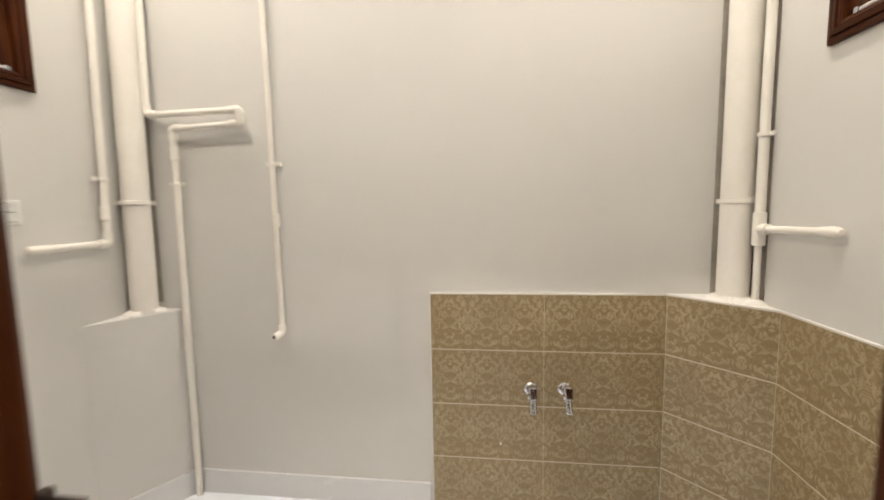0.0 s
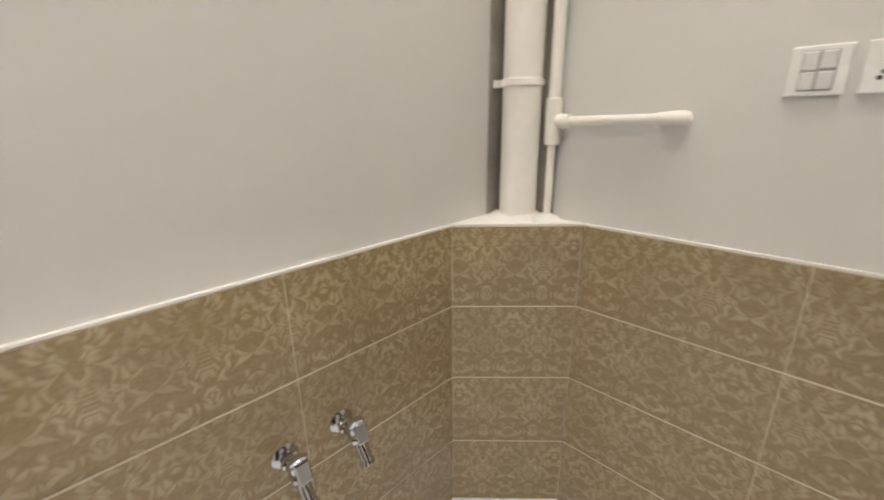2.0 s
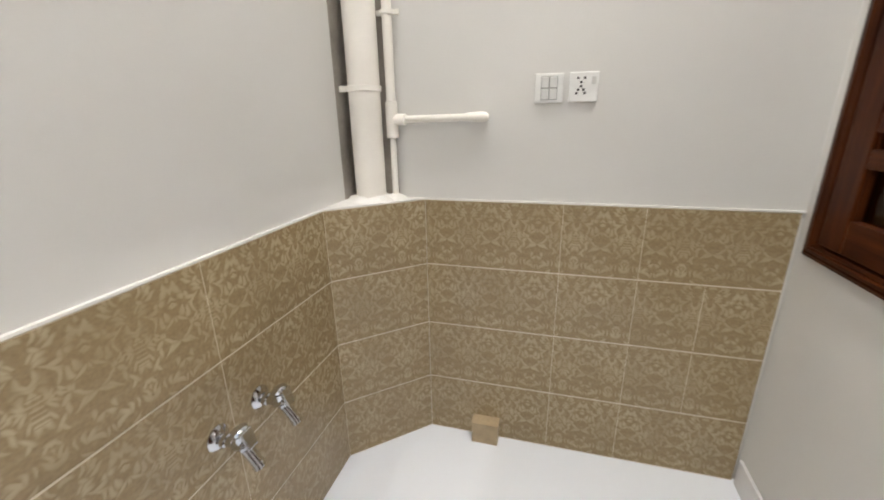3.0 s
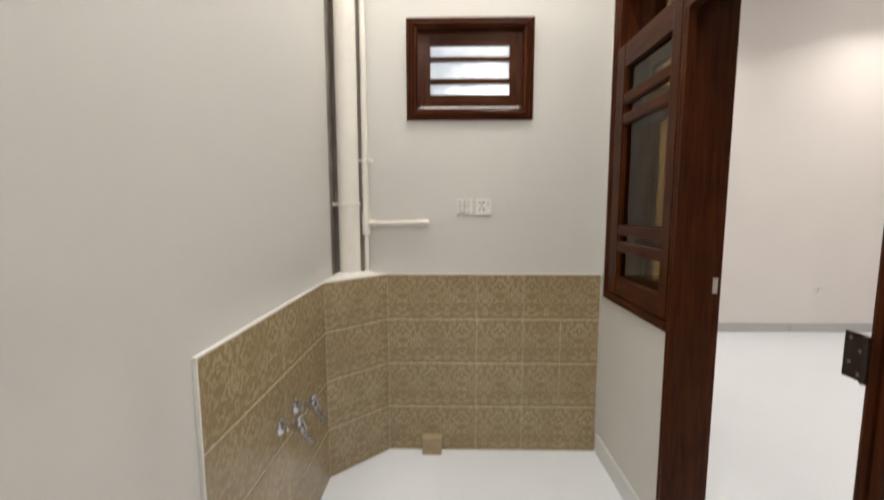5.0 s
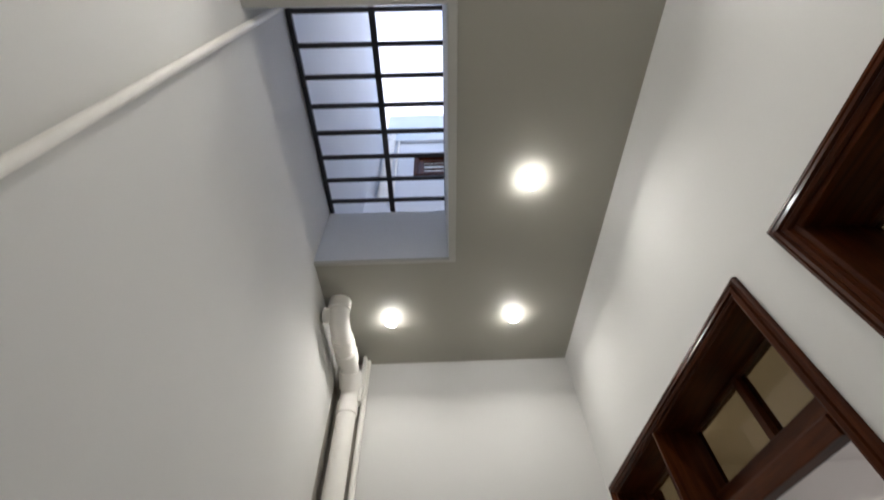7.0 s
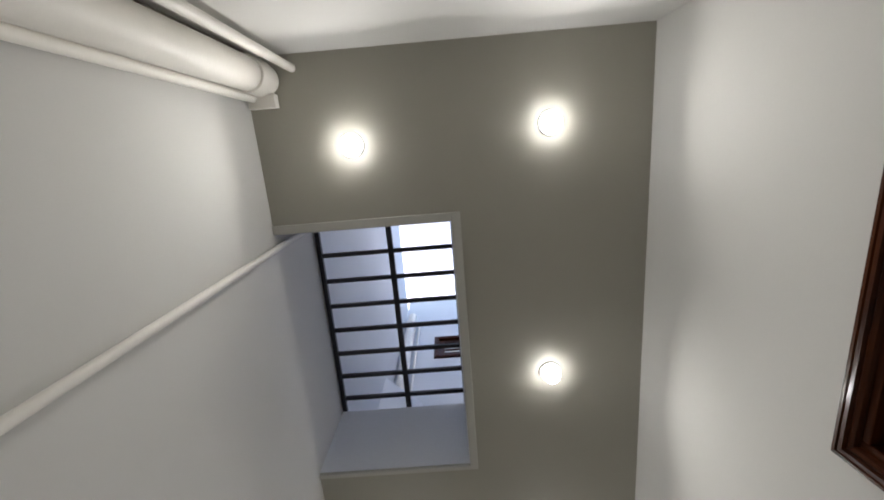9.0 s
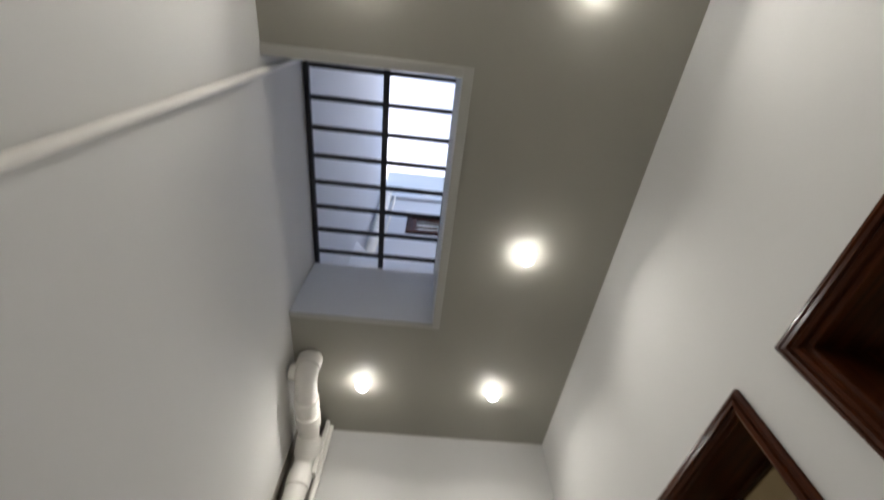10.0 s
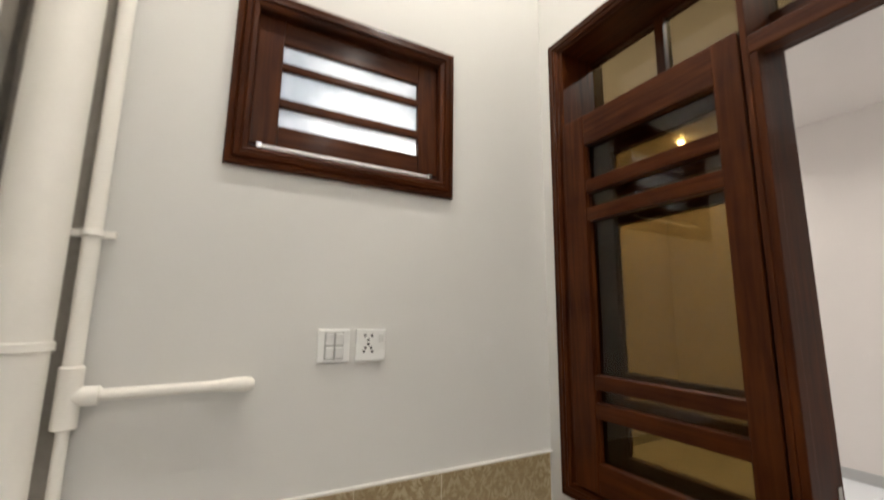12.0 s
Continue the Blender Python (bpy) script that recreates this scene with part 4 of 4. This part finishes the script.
lay(wall_north, (-0.190, PB[1]), PB, [(0.501,)] * 4)
lay(boxing_e, PB, PC, [()] * 4)
lay(wall_east, PC, (PC[0], S + 0.012), [(0.498, 0.760), (0.498, 0.760, 0.968), (0.498, 0.760, 0.968), (0.498, 0.760)])
part("grout", boxes(((-0.189, N - 0.0093, 0), (PB[0], N - 0.0005, TILE_TOP - 0.001))), GROUT, wall_north)
part("grout", boxes(((E - 0.0093, S + 0.0125, 0), (E - 0.0005, PC[1], TILE_TOP - 0.001))), GROUT, wall_east)
dq = (Vector(PC) - Vector(PB)).normalized()
nq = Vector((dq.y, -dq.x))
q = [Vector(PB) - nq * 0.0007, Vector(PC) - nq * 0.0007, Vector(PC) - nq * 0.009, Vector(PB) - nq * 0.009]
part("grout", prism([tuple(v) for v in q], 0, TILE_TOP - 0.001), GROUT, boxing_e)
# lumps of plaster round the foot of the pipes
foot = Vector((BY - N, BX - W)).normalized()         # into the corner
foot = foot if foot.x < 0 else -foot
for x, y, rad, z in ((PX, PY, 0.055, TILE_TOP + 0.005), (1.054, 1.861, 0.0125, TILE_TOP + 0.005), (WX, WYP, 0.055, 0.948)):
    bm = lathe([(rad + 0.030, 0), (rad + 0.026, 0.006), (rad + 0.012, 0.014), (rad + 0.001, 0.019)], (x, y, z), segments=28)
    for v in bm.verts:
        w = Vector((v.co.x - x, v.co.y - y, 0)) * 0.35 * noise.noise(Vector(v.co) * 34)
        v.co = Vector((min(max(v.co.x + w.x, W + 0.002), E - 0.002), min(v.co.y + w.y, N - 0.002), v.co.z))
        if x < 0:                                    # stays on the boxing's top
            d = (v.co.x - BX) * -foot.x + (v.co.y - N) * -foot.y
            v.co += Vector((foot.x, foot.y, 0)) * max(d + 0.003, 0)
    tagged(mesh_object("plaster_mound", bm, PLASTER, True), "rough white plaster round a pipe's foot", "plaster", group="plaster mounds")
# white top edge of the tiling
wall("trim_tile_north", "white filler along the top of the tiles", boxes(((-0.190, N - 0.0105, TILE_TOP + 0.0005), (PB[0], N - 0.0005, TILE_TOP + 0.006)), ((-0.196, N - 0.0105, 0.0), (-0.1905, N - 0.0005, TILE_TOP + 0.006))), PLASTER, "trim")
wall("trim_tile_east", "white filler along the top of the tiles", boxes(((E - 0.0105, S + 0.002, TILE_TOP + 0.0005), (E - 0.0005, PC[1], TILE_TOP + 0.006))), PLASTER, "trim")
wall("trim_tile_boxing", "white plastered top of the boxing", prism([PB, PC, (E - 0.0006, PC[1]), (E - 0.0006, N - 0.0006), (PB[0], N - 0.0006)], TILE_TOP + 0.0006, TILE_TOP + 0.006), PLASTER, "trim")
